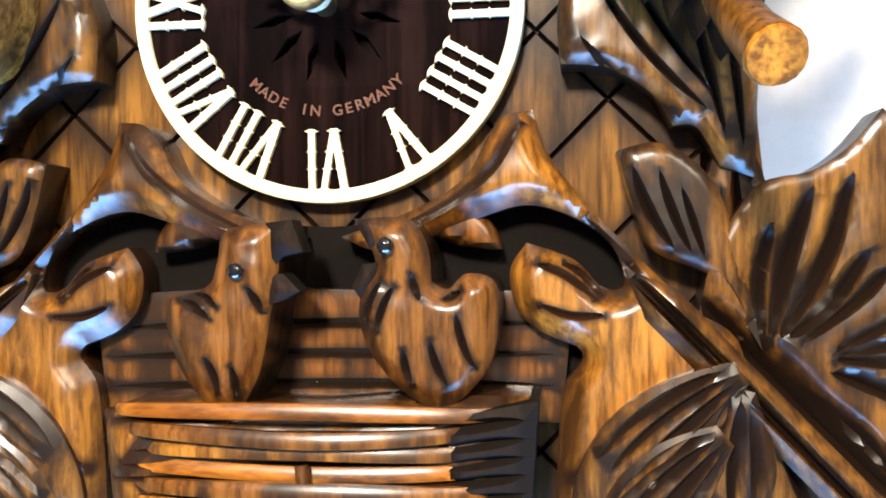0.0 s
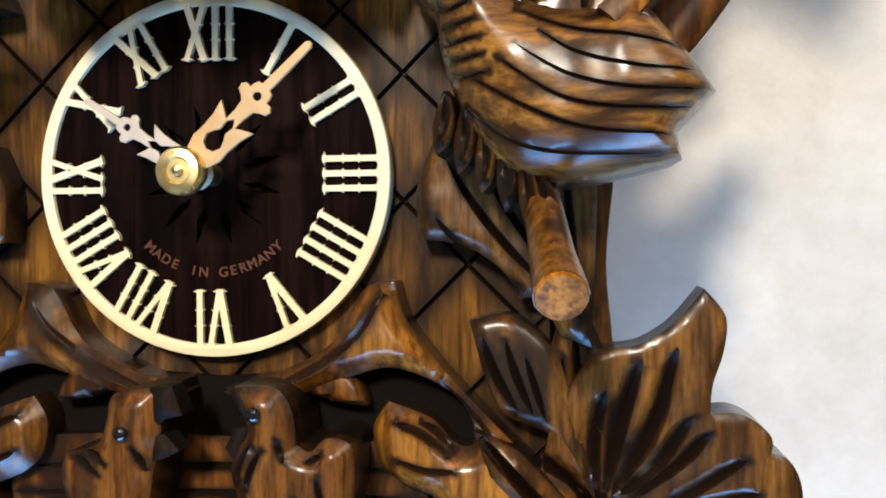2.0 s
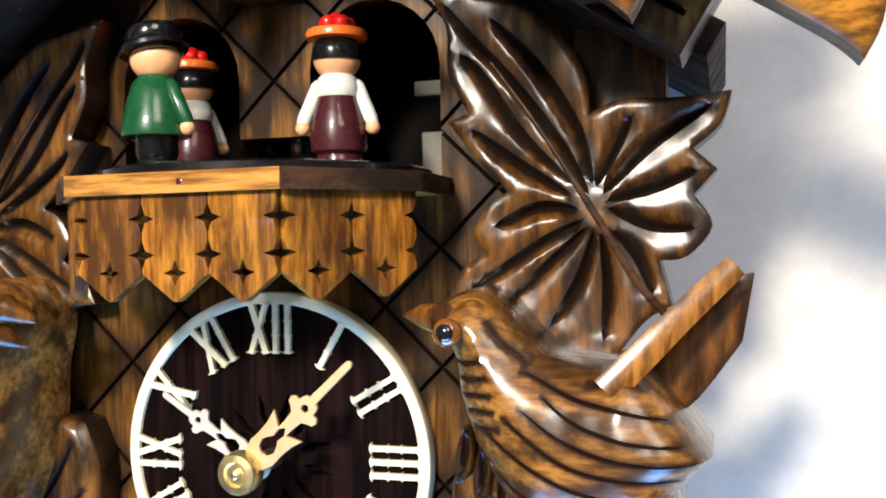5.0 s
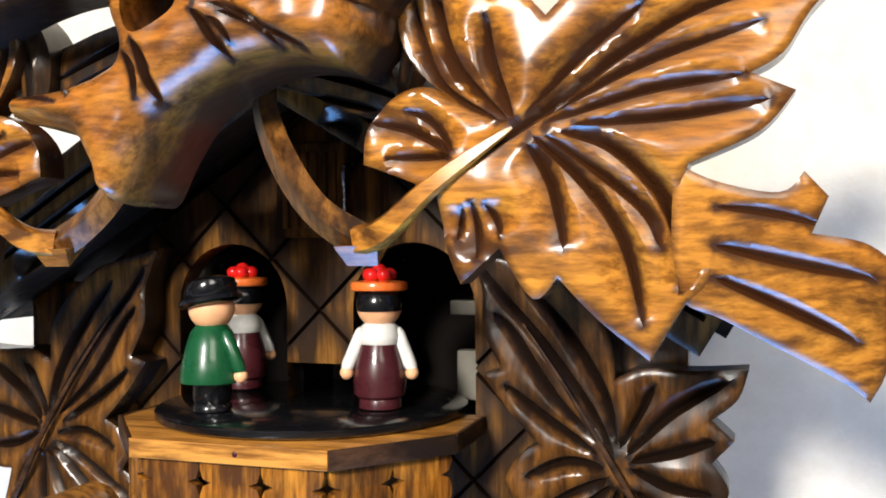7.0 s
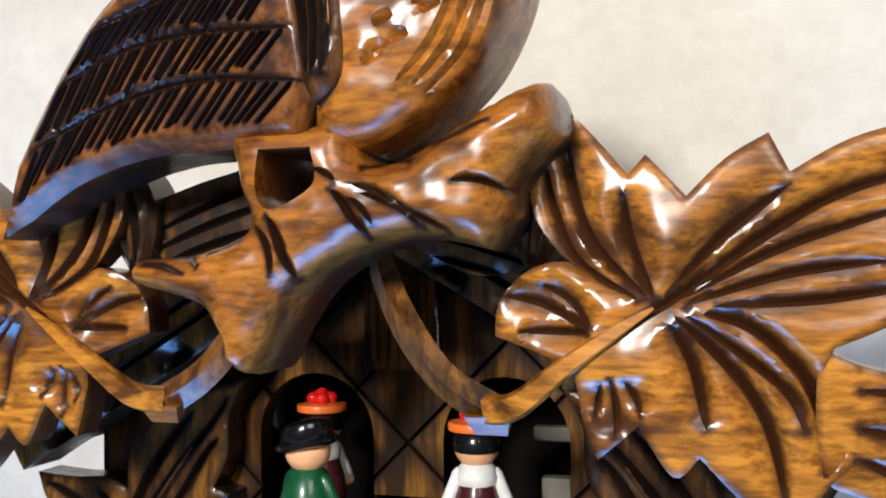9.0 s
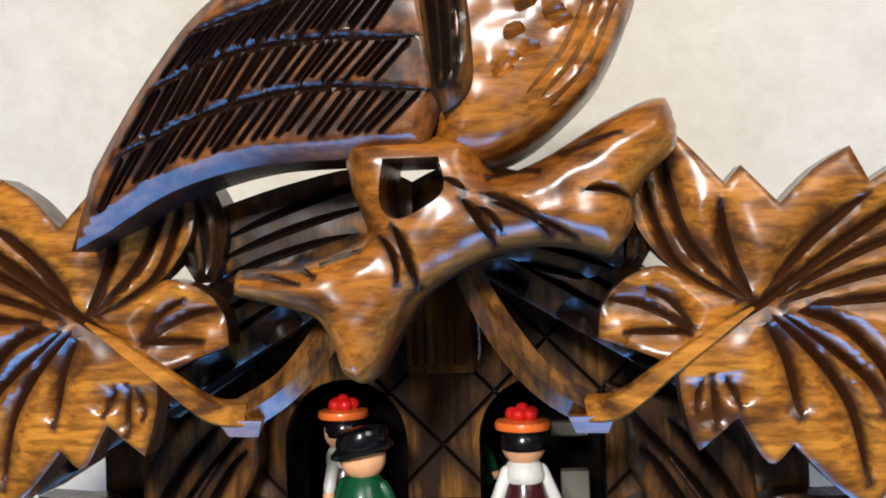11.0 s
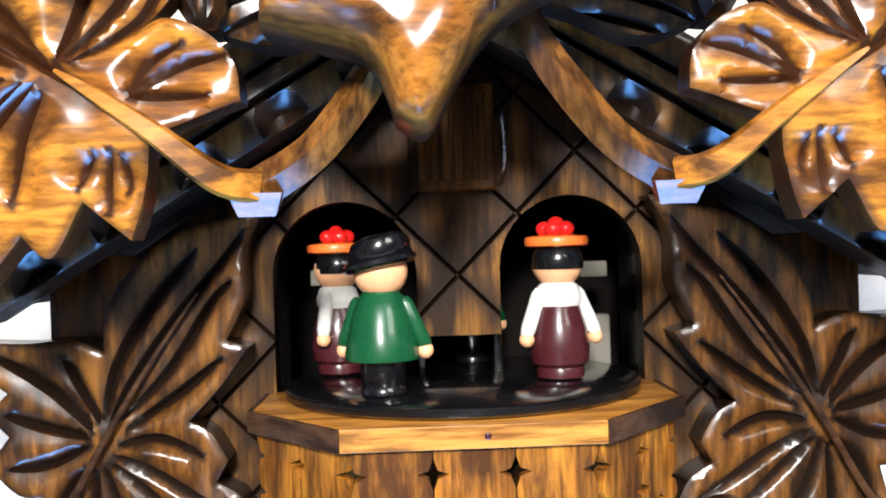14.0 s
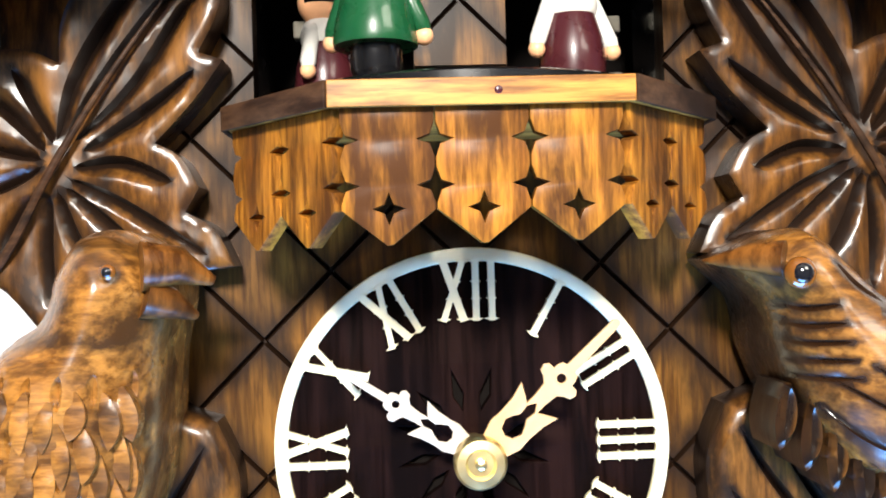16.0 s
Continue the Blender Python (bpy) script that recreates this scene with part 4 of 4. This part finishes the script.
    part("climbing_leaf", relief(flow([(7.15, -3.9, 1), (8.2, -3.75), (9.2, -4.5), (9.7, -5.6), (10.4, -8.6, 1), (9.4, -7.0), (8.5, -6.55, 1), (7.9, -6.2), (7.5, -5.2)], 5), -0.8, 0.34, 0.2, 0.2, [(lobe_line((8.4, -6.2), (7.5, -4.3), 0.1), 0.28, 0.14), (lobe_line((8.8, -6.3), (8.1, -4.4), 0.06), 0.25, 0.12), (lobe_line((9.1, -6.4), (8.6, -4.8), 0.0), 0.22, 0.1)], 0.18, knots=0.06, mirror=flip), WALNUT, clock, "walnut stained pointed leaf with three gouge cuts")
    part("climbing_leaf", lobe((10.2, -8.4), (9.85, -3.2), 1.6, 0.02, -0.4, 0.34, 0.16, THREE, 0.28, mirror=flip), WALNUT, clock, "walnut stained long leaf against the case edge")
    # matt black board put in as the shade of the swag's hollow
    part("shade_board", relief(flow([(-0.2, -5.6, 1), (2.6, -5.4), (5.4, -5.0), (7.2, -6.2), (7.4, -8.0), (6.2, -10.4), (-0.2, -10.4, 1)], 5), 0.12, 0.34, 0.02, 0.2, (), 0.5, mirror=flip), PITCH, clock, "matt black board for the shade behind the swag")
    # honey coloured swag below the dial
    hook = flow([(0.5, -5.85, 1), (2.2, -5.25), (3.5, -4.5), (4.1, -3.5), (4.5, -3.0), (5.2, -2.9, 1), (5.45, -3.8), (6.3, -5.0), (7.5, -6.3), (8.8, -7.6), (10.0, -8.8), (9.6, -12.9, 1), (5.6, -12.9, 1), (5.7, -10.9), (5.85, -9.5), (6.3, -8.8), (6.15, -8.5, 1), (5.3, -8.15), (4.75, -7.6), (4.6, -6.7), (5.0, -6.05, 1), (6.1, -6.45), (6.75, -7.1), (7.25, -7.1), (7.2, -6.5), (6.8, -5.9), (6.0, -5.4), (5.0, -5.15), (4.0, -5.4), (2.6, -5.9), (1.4, -6.2)], 5)
    swag = part("swag", relief(hook, -0.8, 0.34, 0.5, 0.5, [(flow([(5.25, -6.55), (5.9, -6.8), (6.6, -7.35)], 5, False), 0.22, 0.12), (flow([(5.9, -6.55), (6.3, -6.8), (6.75, -7.25)], 5, False), 0.18, 0.1), (flow([(5.3, -7.5), (6.0, -7.75), (6.8, -7.75)], 5, False), 0.2, 0.12), (flow([(6.0, -11.6), (7.4, -10.2), (9.0, -9.4)], 5, False), 0.22, 0.16), (flow([(1.4, -5.9), (3.0, -5.2), (4.2, -4.3), (4.9, -3.2)], 6, False), 0.2, 0.16), (flow([(6.4, -5.5), (7.6, -6.9), (9.2, -8.6)], 6, False), 0.22, 0.2)], 0.17, knots=0.08, mirror=flip), SWAG, clock, "honey stained carved swag curling under the dial")
    part("swag_curl", lobe((2.0, -5.5), (4.4, -6.2), 1.0, 0.25, -0.6, 0.6, 0.25, (), 0.2, mirror=flip), BARK, swag)

# ---- carved birds on either side of the dial ----
def bird_eye(bird, x, y, z, r):
    v, fc = ball((x, y, z), r, (1, 0.7, 1), 10, 20)
    part("eye", finish(v, fc), IRIS, bird, "amber glass eye")
    v, fc = ball((x, y - 0.35 * r, z), r * 0.68, (1, 0.7, 1), 10, 20)
    part("pupil", finish(v, fc), EYE, bird)


outline = flow([(5.7, 4.5, 1), (6.4, 4.95), (7.2, 5.2), (7.8, 4.9), (8.6, 4.0), (9.2, 3.55), (10.4, 3.4), (11.2, 3.55), (11.8, 2.95), (12.5, 2.05), (12.9, 1.4, 1), (12.1, 0.55, 1), (12.2, -0.05, 1), (10.7, -0.4), (9.4, -0.55), (8.2, -0.15), (7.3, 1.1), (6.8, 2.4), (6.6, 3.5), (6.1, 4.1)], 5)
arcs = [(flow(line, 6, False), 0.12, 0.05) for line in (
    [(8.6, 3.3), (9.8, 2.75), (11.0, 2.5), (12.0, 2.3)], [(9.1, 2.75), (9.9, 2.2), (11.1, 1.85), (12.3, 1.75)], [(8.6, 2.45), (9.7, 1.75), (11.0, 1.4), (12.5, 1.35)], [(8.2, 2.2), (9.5, 1.3), (10.8, 1.0), (12.3, 1.0)],
    [(7.5, 1.9), (8.8, 1.1), (10.1, 0.6), (12.0, 0.42)], [(7.4, 1.3), (8.3, 0.5), (9.5, 0.12), (11.6, 0.05)])]
arcs += [(flow([(6.75, 3.5 - 0.36 * k), (7.1, 3.42 - 0.38 * k), (7.6 + 0.1 * k, 3.5 - 0.4 * k)], 4, False), 0.15, 0.08) for k in range(5)]
arcs += [(flow([(7.7, 4.4), (8.1, 3.9), (8.7, 3.5)], 4, False), 0.12, 0.08), (flow([(10.2, 3.0), (10.9, 3.15), (11.4, 3.0)], 4, False), 0.14, 0.09)]
bird = part("side_bird", relief(outline, -3.3, -0.6, 1.6, 1.7, arcs, 0.14, (0.20, 0.0), 0.12, rounded=True), PLUMAGE, clock, "carved wooden bird perched beside the dial with a cocked tail")
part("tail", tube(curve3([(10.6, -4.6, 2.9), (11.5, -4.4, 3.8), (12.4, -4.1, 4.7), (13.45, -3.7, 5.7)], 5), list(np.linspace(0.42, 0.33, 16)), 6, 0.7), SWAG, bird)
part("beak", tube([(6.6, -4.0, 4.5), (6.0, -3.6, 4.55), (5.2, -2.8, 4.5)], [0.42, 0.32, 0.05], 10), BARK, bird)
part("tail_feather", relief(flow([(11.0, 2.4, 1), (12.2, 2.2), (13.6, 3.9, 1), (13.9, 5.5, 1), (12.9, 5.1), (11.6, 3.7)], 4), -2.9, -1.6, 0.15, 0.3, (), 0.25), BARK, bird, "dark under-feather of the tail")
bird_eye(bird, 6.78, -4.35, 4.2, 0.36)
for k in range(6):
    part("chest_feather", lobe((6.9 + 0.45 * k, 1.7 - 0.42 * k), (6.65 + 0.55 * k, 0.2 - 0.45 * k), 0.5, 0.1, -3.2 - 0.15 * k, -1.6, 0.15, (0.0,), 0.15), WALNUT, bird)
stub = part("branch_stub", tube([(8.9, -1.6, 0.6), (9.1, -3.2, -0.8), (9.4, -5.2, -2.2), (9.57, -6.35, -2.85)], [0.42, 0.42, 0.5, 0.58], 16, 1.0), WALNUT, clock, "sawn branch stub with pale end grain")
part("cut_end", tube([(9.57, -6.36, -2.855), (9.58, -6.46, -2.91)], [0.56, 0.53], 16, 1.0), CUT, stub, "pale sawn end grain")

outline = flow([(6.7, 4.1), (6.95, 5.0), (7.7, 5.55), (8.6, 5.4), (9.1, 4.6), (9.4, 3.7), (10.3, 3.0), (11.0, 1.6), (11.2, 0.0), (10.6, -1.4), (9.2, -2.2, 1), (8.0, -1.7), (7.3, -0.4), (7.05, 1.2), (6.95, 2.8)], 5)
plumes = [(lobe_line((6.7 + 0.62 * j + 0.3 * (k % 2), 2.6 - 0.8 * k), (6.75 + 0.62 * j + 0.3 * (k % 2), 1.9 - 0.8 * k), 0.1), 0.16, 0.12) for j in range(6) for k in range(5)]
bird = part("side_bird", relief(outline, -3.1, -0.6, 1.9, 1.8, plumes, 0.15, (0.06, 0.0), 0.16, True, stained=False, rounded=True), PLUMAGE, clock, "carved wooden bird facing the dial with an open beak and chipped feathers")
skin = random.Random(5)
for k in range(9):
    for j in range(11):
        x, z = 6.6 + 0.44 * j + 0.22 * (k % 2) + skin.uniform(-0.1, 0.1), 2.2 - 0.6 * k + skin.uniform(-0.1, 0.1)
        spot = np.array([(x, z - 0.4)])
        if not inside(spot, outline)[0] or gap_to(spot, outline, True)[0] < 0.35:
            continue
        full = min(1.0, gap_to(spot, outline, True)[0] / 1.8)
        y = -3.1 - 1.9 * math.sqrt(1 - (1 - full) ** 2) - 0.06 * (x - 8.6)
        part("feather", lobe((x, z), (x + 0.12 * (x - 8.4) + skin.uniform(-0.15, 0.15), z - skin.uniform(0.9, 1.35)), skin.uniform(0.34, 0.5), skin.uniform(-0.15, 0.15), y + 0.02 - 0.03 * skin.random(), y + 0.5, 0.05, (), 0.1, mirror=True, step=0.25, drop=-0.08, stained=False), PLUMAGE, bird)
part("beak", tube([(7.1, -4.2, 4.75), (6.4, -3.9, 4.75), (5.75, -3.5, 4.4)], [0.55, 0.42, 0.12], 10, mirror=True), BARK, bird)
part("lower_beak", tube([(7.1, -4.1, 4.1), (6.6, -3.8, 3.95), (6.15, -3.4, 3.65)], [0.45, 0.34, 0.1], 10, mirror=True), BARK, bird)
bird_eye(bird, -7.6, -4.8, 4.65, 0.17)
part("wing", lobe((10.2, 2.6), (9.6, -2.0), 2.2, 0.1, -4.3, -2.4, 0.4, FOUR, 0.25, mirror=True), AMBER, bird)
part("branch_stub", tube([(8.9, -1.6, -0.6), (8.9, -3.2, -1.6), (9.2, -4.6, -2.6), (9.4, -5.6, -3.2)], [0.5, 0.5, 0.55, 0.6], 16, 1.0, mirror=True), WALNUT, clock, "sawn branch stub under the bird")

# ---- nest with two young birds ----
slots = [(lobe_line((-5.6, -8.1 - 0.75 * k), (5.6, -8.0 - 0.75 * k), 0.01), 0.2, 0.14) for k in range(3)]
part("nest_board", relief(flow([(-6.1, -7.3, 1), (-2.0, -7.1), (2.0, -7.2), (6.1, -7.2, 1), (5.8, -10.4, 1), (-5.8, -10.4, 1)], 4), -0.35, 0.1, 0.02, 0.1, slots, 0.25), BARK, clock, "brown board behind the nest")
NEST_Y = -2.4
logs = [(lobe_line((-4.6 + 0.3 * ((k * 7) % 4), -10.05 - 0.34 * k), (4.6 - 0.3 * ((k * 5) % 4), -9.95 - 0.34 * k), 0.012 * (-1) ** k), 0.3, 0.16) for k in range(10)]
nest = part("nest", relief(flow([(-5.0, -9.9, 1), (-3.6, -9.6), (0, -9.75), (3.6, -9.5), (5.1, -9.5, 1), (4.8, -13.4, 1), (-4.7, -13.4, 1)], 6), NEST_Y + 0.3, 0.34, 0.7, 1.6, logs, 0.22, knots=0.08, rounded=True), SWAG, clock, "carved nest of stacked twigs")
for k in range(8):
    z = -9.86 - 0.42 * k
    x0, x1 = -4.7 + 0.5 * ((k * 7) % 5) / 4 + 0.05 * k, 4.7 - 0.6 * ((k * 3) % 4) / 3 - 0.05 * k
    bow = -0.42 - 0.22 * ((k * 5) % 3)
    pts = curve3([(x0, NEST_Y + 0.35, z), (x0 + 1.0, NEST_Y + bow * 0.6, z + 0.05), (0.2, NEST_Y + bow, z + 0.07 * (-1) ** k), (x1 - 1.0, NEST_Y + bow * 0.6, z), (x1, NEST_Y + 0.35, z + 0.04)], 5)
    n = len(pts)
    part("nest_twig", tube(pts, [0.03 + 0.2 * math.sin(math.pi * (i + 0.4) / n) ** 0.5 for i in range(n)], 7, 0.9, square=0.2), (AMBER, SWAG, BARK)[(k * 2) % 3], nest)
part("nest_binding", tube([(0.1, NEST_Y - 0.75, -10.9), (0.2, NEST_Y - 0.8, -11.6)], [0.16, 0.18], 8), BARK, nest)
dark_end = [(lobe_line((3.0, -10.2 - 0.4 * k), (5.0, -9.9 - 0.4 * k), 0.02), 0.25, 0.15) for k in range(8)]
part("nest_end", relief(flow([(3.0, -9.95, 1), (5.3, -9.5, 1), (5.0, -13.4, 1), (2.8, -13.4, 1), (3.2, -11.6)], 4), NEST_Y - 0.35, 0.3, 0.2, 0.4, dark_end, 0.22, knots=0.1), HOLLOW, nest, "near-black end of the nest")


def young_bird(outline, beak, eye, cuts, side):
    feathers = [(lobe_line(p, q, 0.12 * side), 0.16, 0.1) for p, q in cuts]
    young = part("young_bird", relief(flow(outline, 5), -2.3, 0.3, 0.32, 0.4, feathers, 0.13, knots=0.12), BARK, clock, "young carved bird sitting in the nest with open beak")
    for name, loop in zip(("beak", "lower_beak"), beak):
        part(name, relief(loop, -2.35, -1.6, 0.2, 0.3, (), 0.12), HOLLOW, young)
    v, fc = ball((eye[0], -2.72, eye[1]), 0.2, (1, 0.8, 1), 8, 14)
    part("eye", finish(v, fc), EYE, young, "black glass eye")


young_bird([(-1.92, -5.73), (-1.23, -5.54), (-0.62, -5.55, 1), (-0.62, -6.62, 1), (-0.75, -7.2), (-0.89, -7.96), (-1.13, -9.02), (-1.62, -9.92, 1), (-2.24, -9.82), (-2.93, -9.04), (-3.34, -7.98), (-3.26, -7.25, 1), (-2.35, -6.98), (-2.09, -6.39)],
           ([(-0.9, -5.52), (-0.3, -5.46), (-0.03, -6.2), (-0.5, -6.3), (-0.8, -6.6)], [(-0.8, -6.7), (-0.5, -6.7), (-0.12, -7.1), (-0.5, -7.3), (-0.85, -7.4)]), (-1.52, -6.62),
           [((-2.9, -7.3), (-2.2, -7.7)), ((-2.6, -7.15), (-2.0, -7.45)), ((-1.3, -7.0), (-1.0, -7.6)), ((-2.3, -8.6), (-2.0, -9.4)), ((-1.7, -8.8), (-1.6, -9.5))], 1)
young_bird([(1.27, -5.47, 1), (2.0, -5.43), (2.53, -5.57), (2.85, -6.15), (2.93, -6.92, 1), (3.3, -7.07), (3.69, -6.73), (4.29, -6.86), (4.42, -7.56), (4.25, -8.7), (3.66, -9.47), (3.07, -9.83, 1), (2.36, -9.49), (1.57, -8.6), (1.25, -7.69), (1.39, -6.92), (1.66, -6.53)],
           ([(1.15, -5.45), (1.75, -5.5), (1.75, -6.1), (1.5, -6.1)], [(1.35, -6.5), (1.7, -6.45), (1.65, -6.9), (1.3, -7.3), (1.1, -7.0)]), (1.95, -6.08),
           [((1.8, -6.9), (1.4, -7.8)), ((2.1, -7.0), (1.7, -8.0)), ((2.5, -6.7), (2.7, -7.3)), ((3.2, -7.3), (3.6, -7.1)), ((3.5, -7.6), (3.9, -8.8)), ((2.9, -8.2), (3.3, -9.2)), ((2.3, -8.4), (2.5, -9.2))], -1)

# ---- crest: branch and the large bird with spread wing ----
nicks = (((0.0, 18.45), (0.5, 17.0), 0.15), ((-0.3, 18.2), (0.05, 17.1), 0.1), ((1.6, 19.0), (2.35, 17.9), 0.15), ((2.1, 19.1), (3.6, 18.1), 0.14), ((2.3, 18.9), (4.2, 18.05), 0.12), ((2.0, 18.8), (2.5, 18.2), 0.08),
         ((-3.7, 17.4), (-2.3, 17.15), 0.08), ((-3.2, 17.55), (-1.9, 17.3), 0.07), ((-1.8, 17.6), (-0.9, 17.9), 0.07), ((4.4, 19.1), (5.5, 18.9), 0.14), ((3.9, 20.0), (5.2, 20.4), 0.08), ((2.2, 19.5), (3.4, 19.6), 0.07), ((1.2, 19.5), (1.7, 19.2), 0.08))
knot = [(lobe_line(p, q, 0.2 if k % 2 else 0.05), 2.0 * w, w * 0.6) for k, (p, q, w) in enumerate(nicks)]
eyelet = flow([(-0.2, 20.0, 1), (-0.3, 19.0), (0.05, 18.6), (0.65, 18.8), (1.2, 19.25), (1.1, 20.0, 1)], 4)
limb = [(-3.95, 17.5, 1), (-4.0, 16.85, 1), (-3.0, 16.6), (-2.1, 16.3), (-1.7, 15.8), (-1.45, 15.0, 1), (-0.8, 14.75), (-0.1, 15.9), (0.7, 16.9), (2.1, 17.65), (3.5, 17.85), (4.9, 17.55, 1), (5.4, 18.2), (5.45, 18.9, 1), (5.9, 19.5), (6.45, 20.1), (6.35, 20.9), (6.0, 21.2), (4.8, 20.7), (3.3, 19.85), (2.25, 19.6), (1.95, 20.6, 1), (-1.35, 20.6, 1), (-1.1, 19.2), (-0.8, 18.35), (-1.3, 17.95), (-2.5, 17.6)]
limb = [(0.5 + (p[0] - 0.5) * 1.035, 16.8 + (p[1] - 16.8) * 1.035, *p[2:]) for p in limb]
branch = part("crest_branch", relief(flow(limb, 5), -8.0, -6.4, 1.5, 0.85, knot, 0.12, knots=0.16, rounded=True, scoop=2.6, holes=[eyelet]), AMBER, clock, "thick amber carved branch with sawn ends and two stout legs")

rows = [[(-7.3, 18.95), (-5.5, 19.9), (-3.4, 20.42), (-1.2, 20.5), (0.9, 20.6)], [(-6.8, 20.2), (-6.3, 20.5), (-4.2, 21.3), (-1.8, 21.7), (0.9, 21.5)], [(-6.0, 21.6), (-5.4, 22.0), (-3.7, 22.6), (-1.7, 22.8), (0.7, 22.7)], [(-4.9, 22.9), (-4.4, 23.2), (-3.0, 23.6), (-1.7, 23.9), (0.6, 24.0)]]
rows = [flow(row, 8, False) for row in rows]
rows = [[(float(x), float(np.interp(x, *zip(*row)))) for x in np.linspace(row[0][0], row[-1][0], 70)] for row in rows]
quills = [(row, 0.2, 0.13) for row in rows[1:]]
chip = random.Random(8)
for low, high in zip(rows, rows[1:]):
    for k in range(1, 27):
        p = high[min(len(high) - 1, int((k + 0.3 * chip.random()) / 27 * len(high)))]
        q = min(low, key=lambda v: abs(v[0] - (p[0] - 0.95)))
        t = chip.uniform(0.72, 0.92)
        quills.append(([(p[0], p[1] - 0.1), (p[0] + (q[0] - p[0]) * t, p[1] + (q[1] - p[1]) * t)], 0.17, 0.055))
silhouette = [(5.8, 23.75), (5.05, 22.05), (4.1, 21.0), (2.95, 20.15)]
flank = [(flow([(x - o, z + 0.35 * o) for x, z in silhouette[:3]], 6, False), 0.2, 0.11) for o in (0.35, 0.65, 0.95)]
chips = [(flow([(x, z), (x + 0.22, z + 0.16), (x + 0.48, z + 0.2)], 4, False), 0.2, 0.13) for x, z in ((chip.uniform(2.0, 3.9), 20.9 + 0.21 * k) for k in range(16)) if x < 2.7 + 0.55 * (z - 20.6)]
crest = part("crest_bird", relief(flow([(1.0, 19.75, 1), (1.8, 19.8), *reversed(silhouette), (5.75, 25.2), (4.2, 26.2), (2.4, 26.3), (0.6, 25.2), (0.4, 23.0), (0.7, 21.2)], 6), -8.3, -6.2, 1.3, 1.5, flank + chips, 0.13, knots=0.2, stained=False, rounded=True, scoop=1.8), AMBER, clock, "large carved bird with a spread feathered wing on the crest")
lower = [(x, z - 0.42) for x, z in rows[0] if x < 0.9]
part("wing", relief([*reversed(lower), (-8.25, 18.1), *flow([(-7.55, 20.0), (-6.65, 21.3), (-5.85, 22.35), (-4.7, 23.6), (-3.0, 24.7), (-0.5, 25.6), (0.9, 25.2), (1.2, 23.4), (1.4, 21.6)], 6, False)], -9.15, -7.0, 0.45, 0.42, quills, 0.10, (0.05, 0.10), 0.05, scoop=1.6), REDWOOD, crest, "dark carved wing with rows of cut feathers")
part("shoulder", relief(flow([(0.55, 24.2), (0.75, 22.2), (1.25, 20.95, 1), (1.9, 21.5), (1.95, 22.6), (1.75, 24.2)], 5), -9.6, -8.2, 0.35, 0.4, [(lobe_line((0.95 + 0.3 * k, 24.0), (1.15 + 0.2 * k, 21.6), 0.06), 0.3, 0.13) for k in range(3)], 0.12, knots=0.15, scoop=1.8), BARK, crest, "dark roughly cut shoulder feathers")
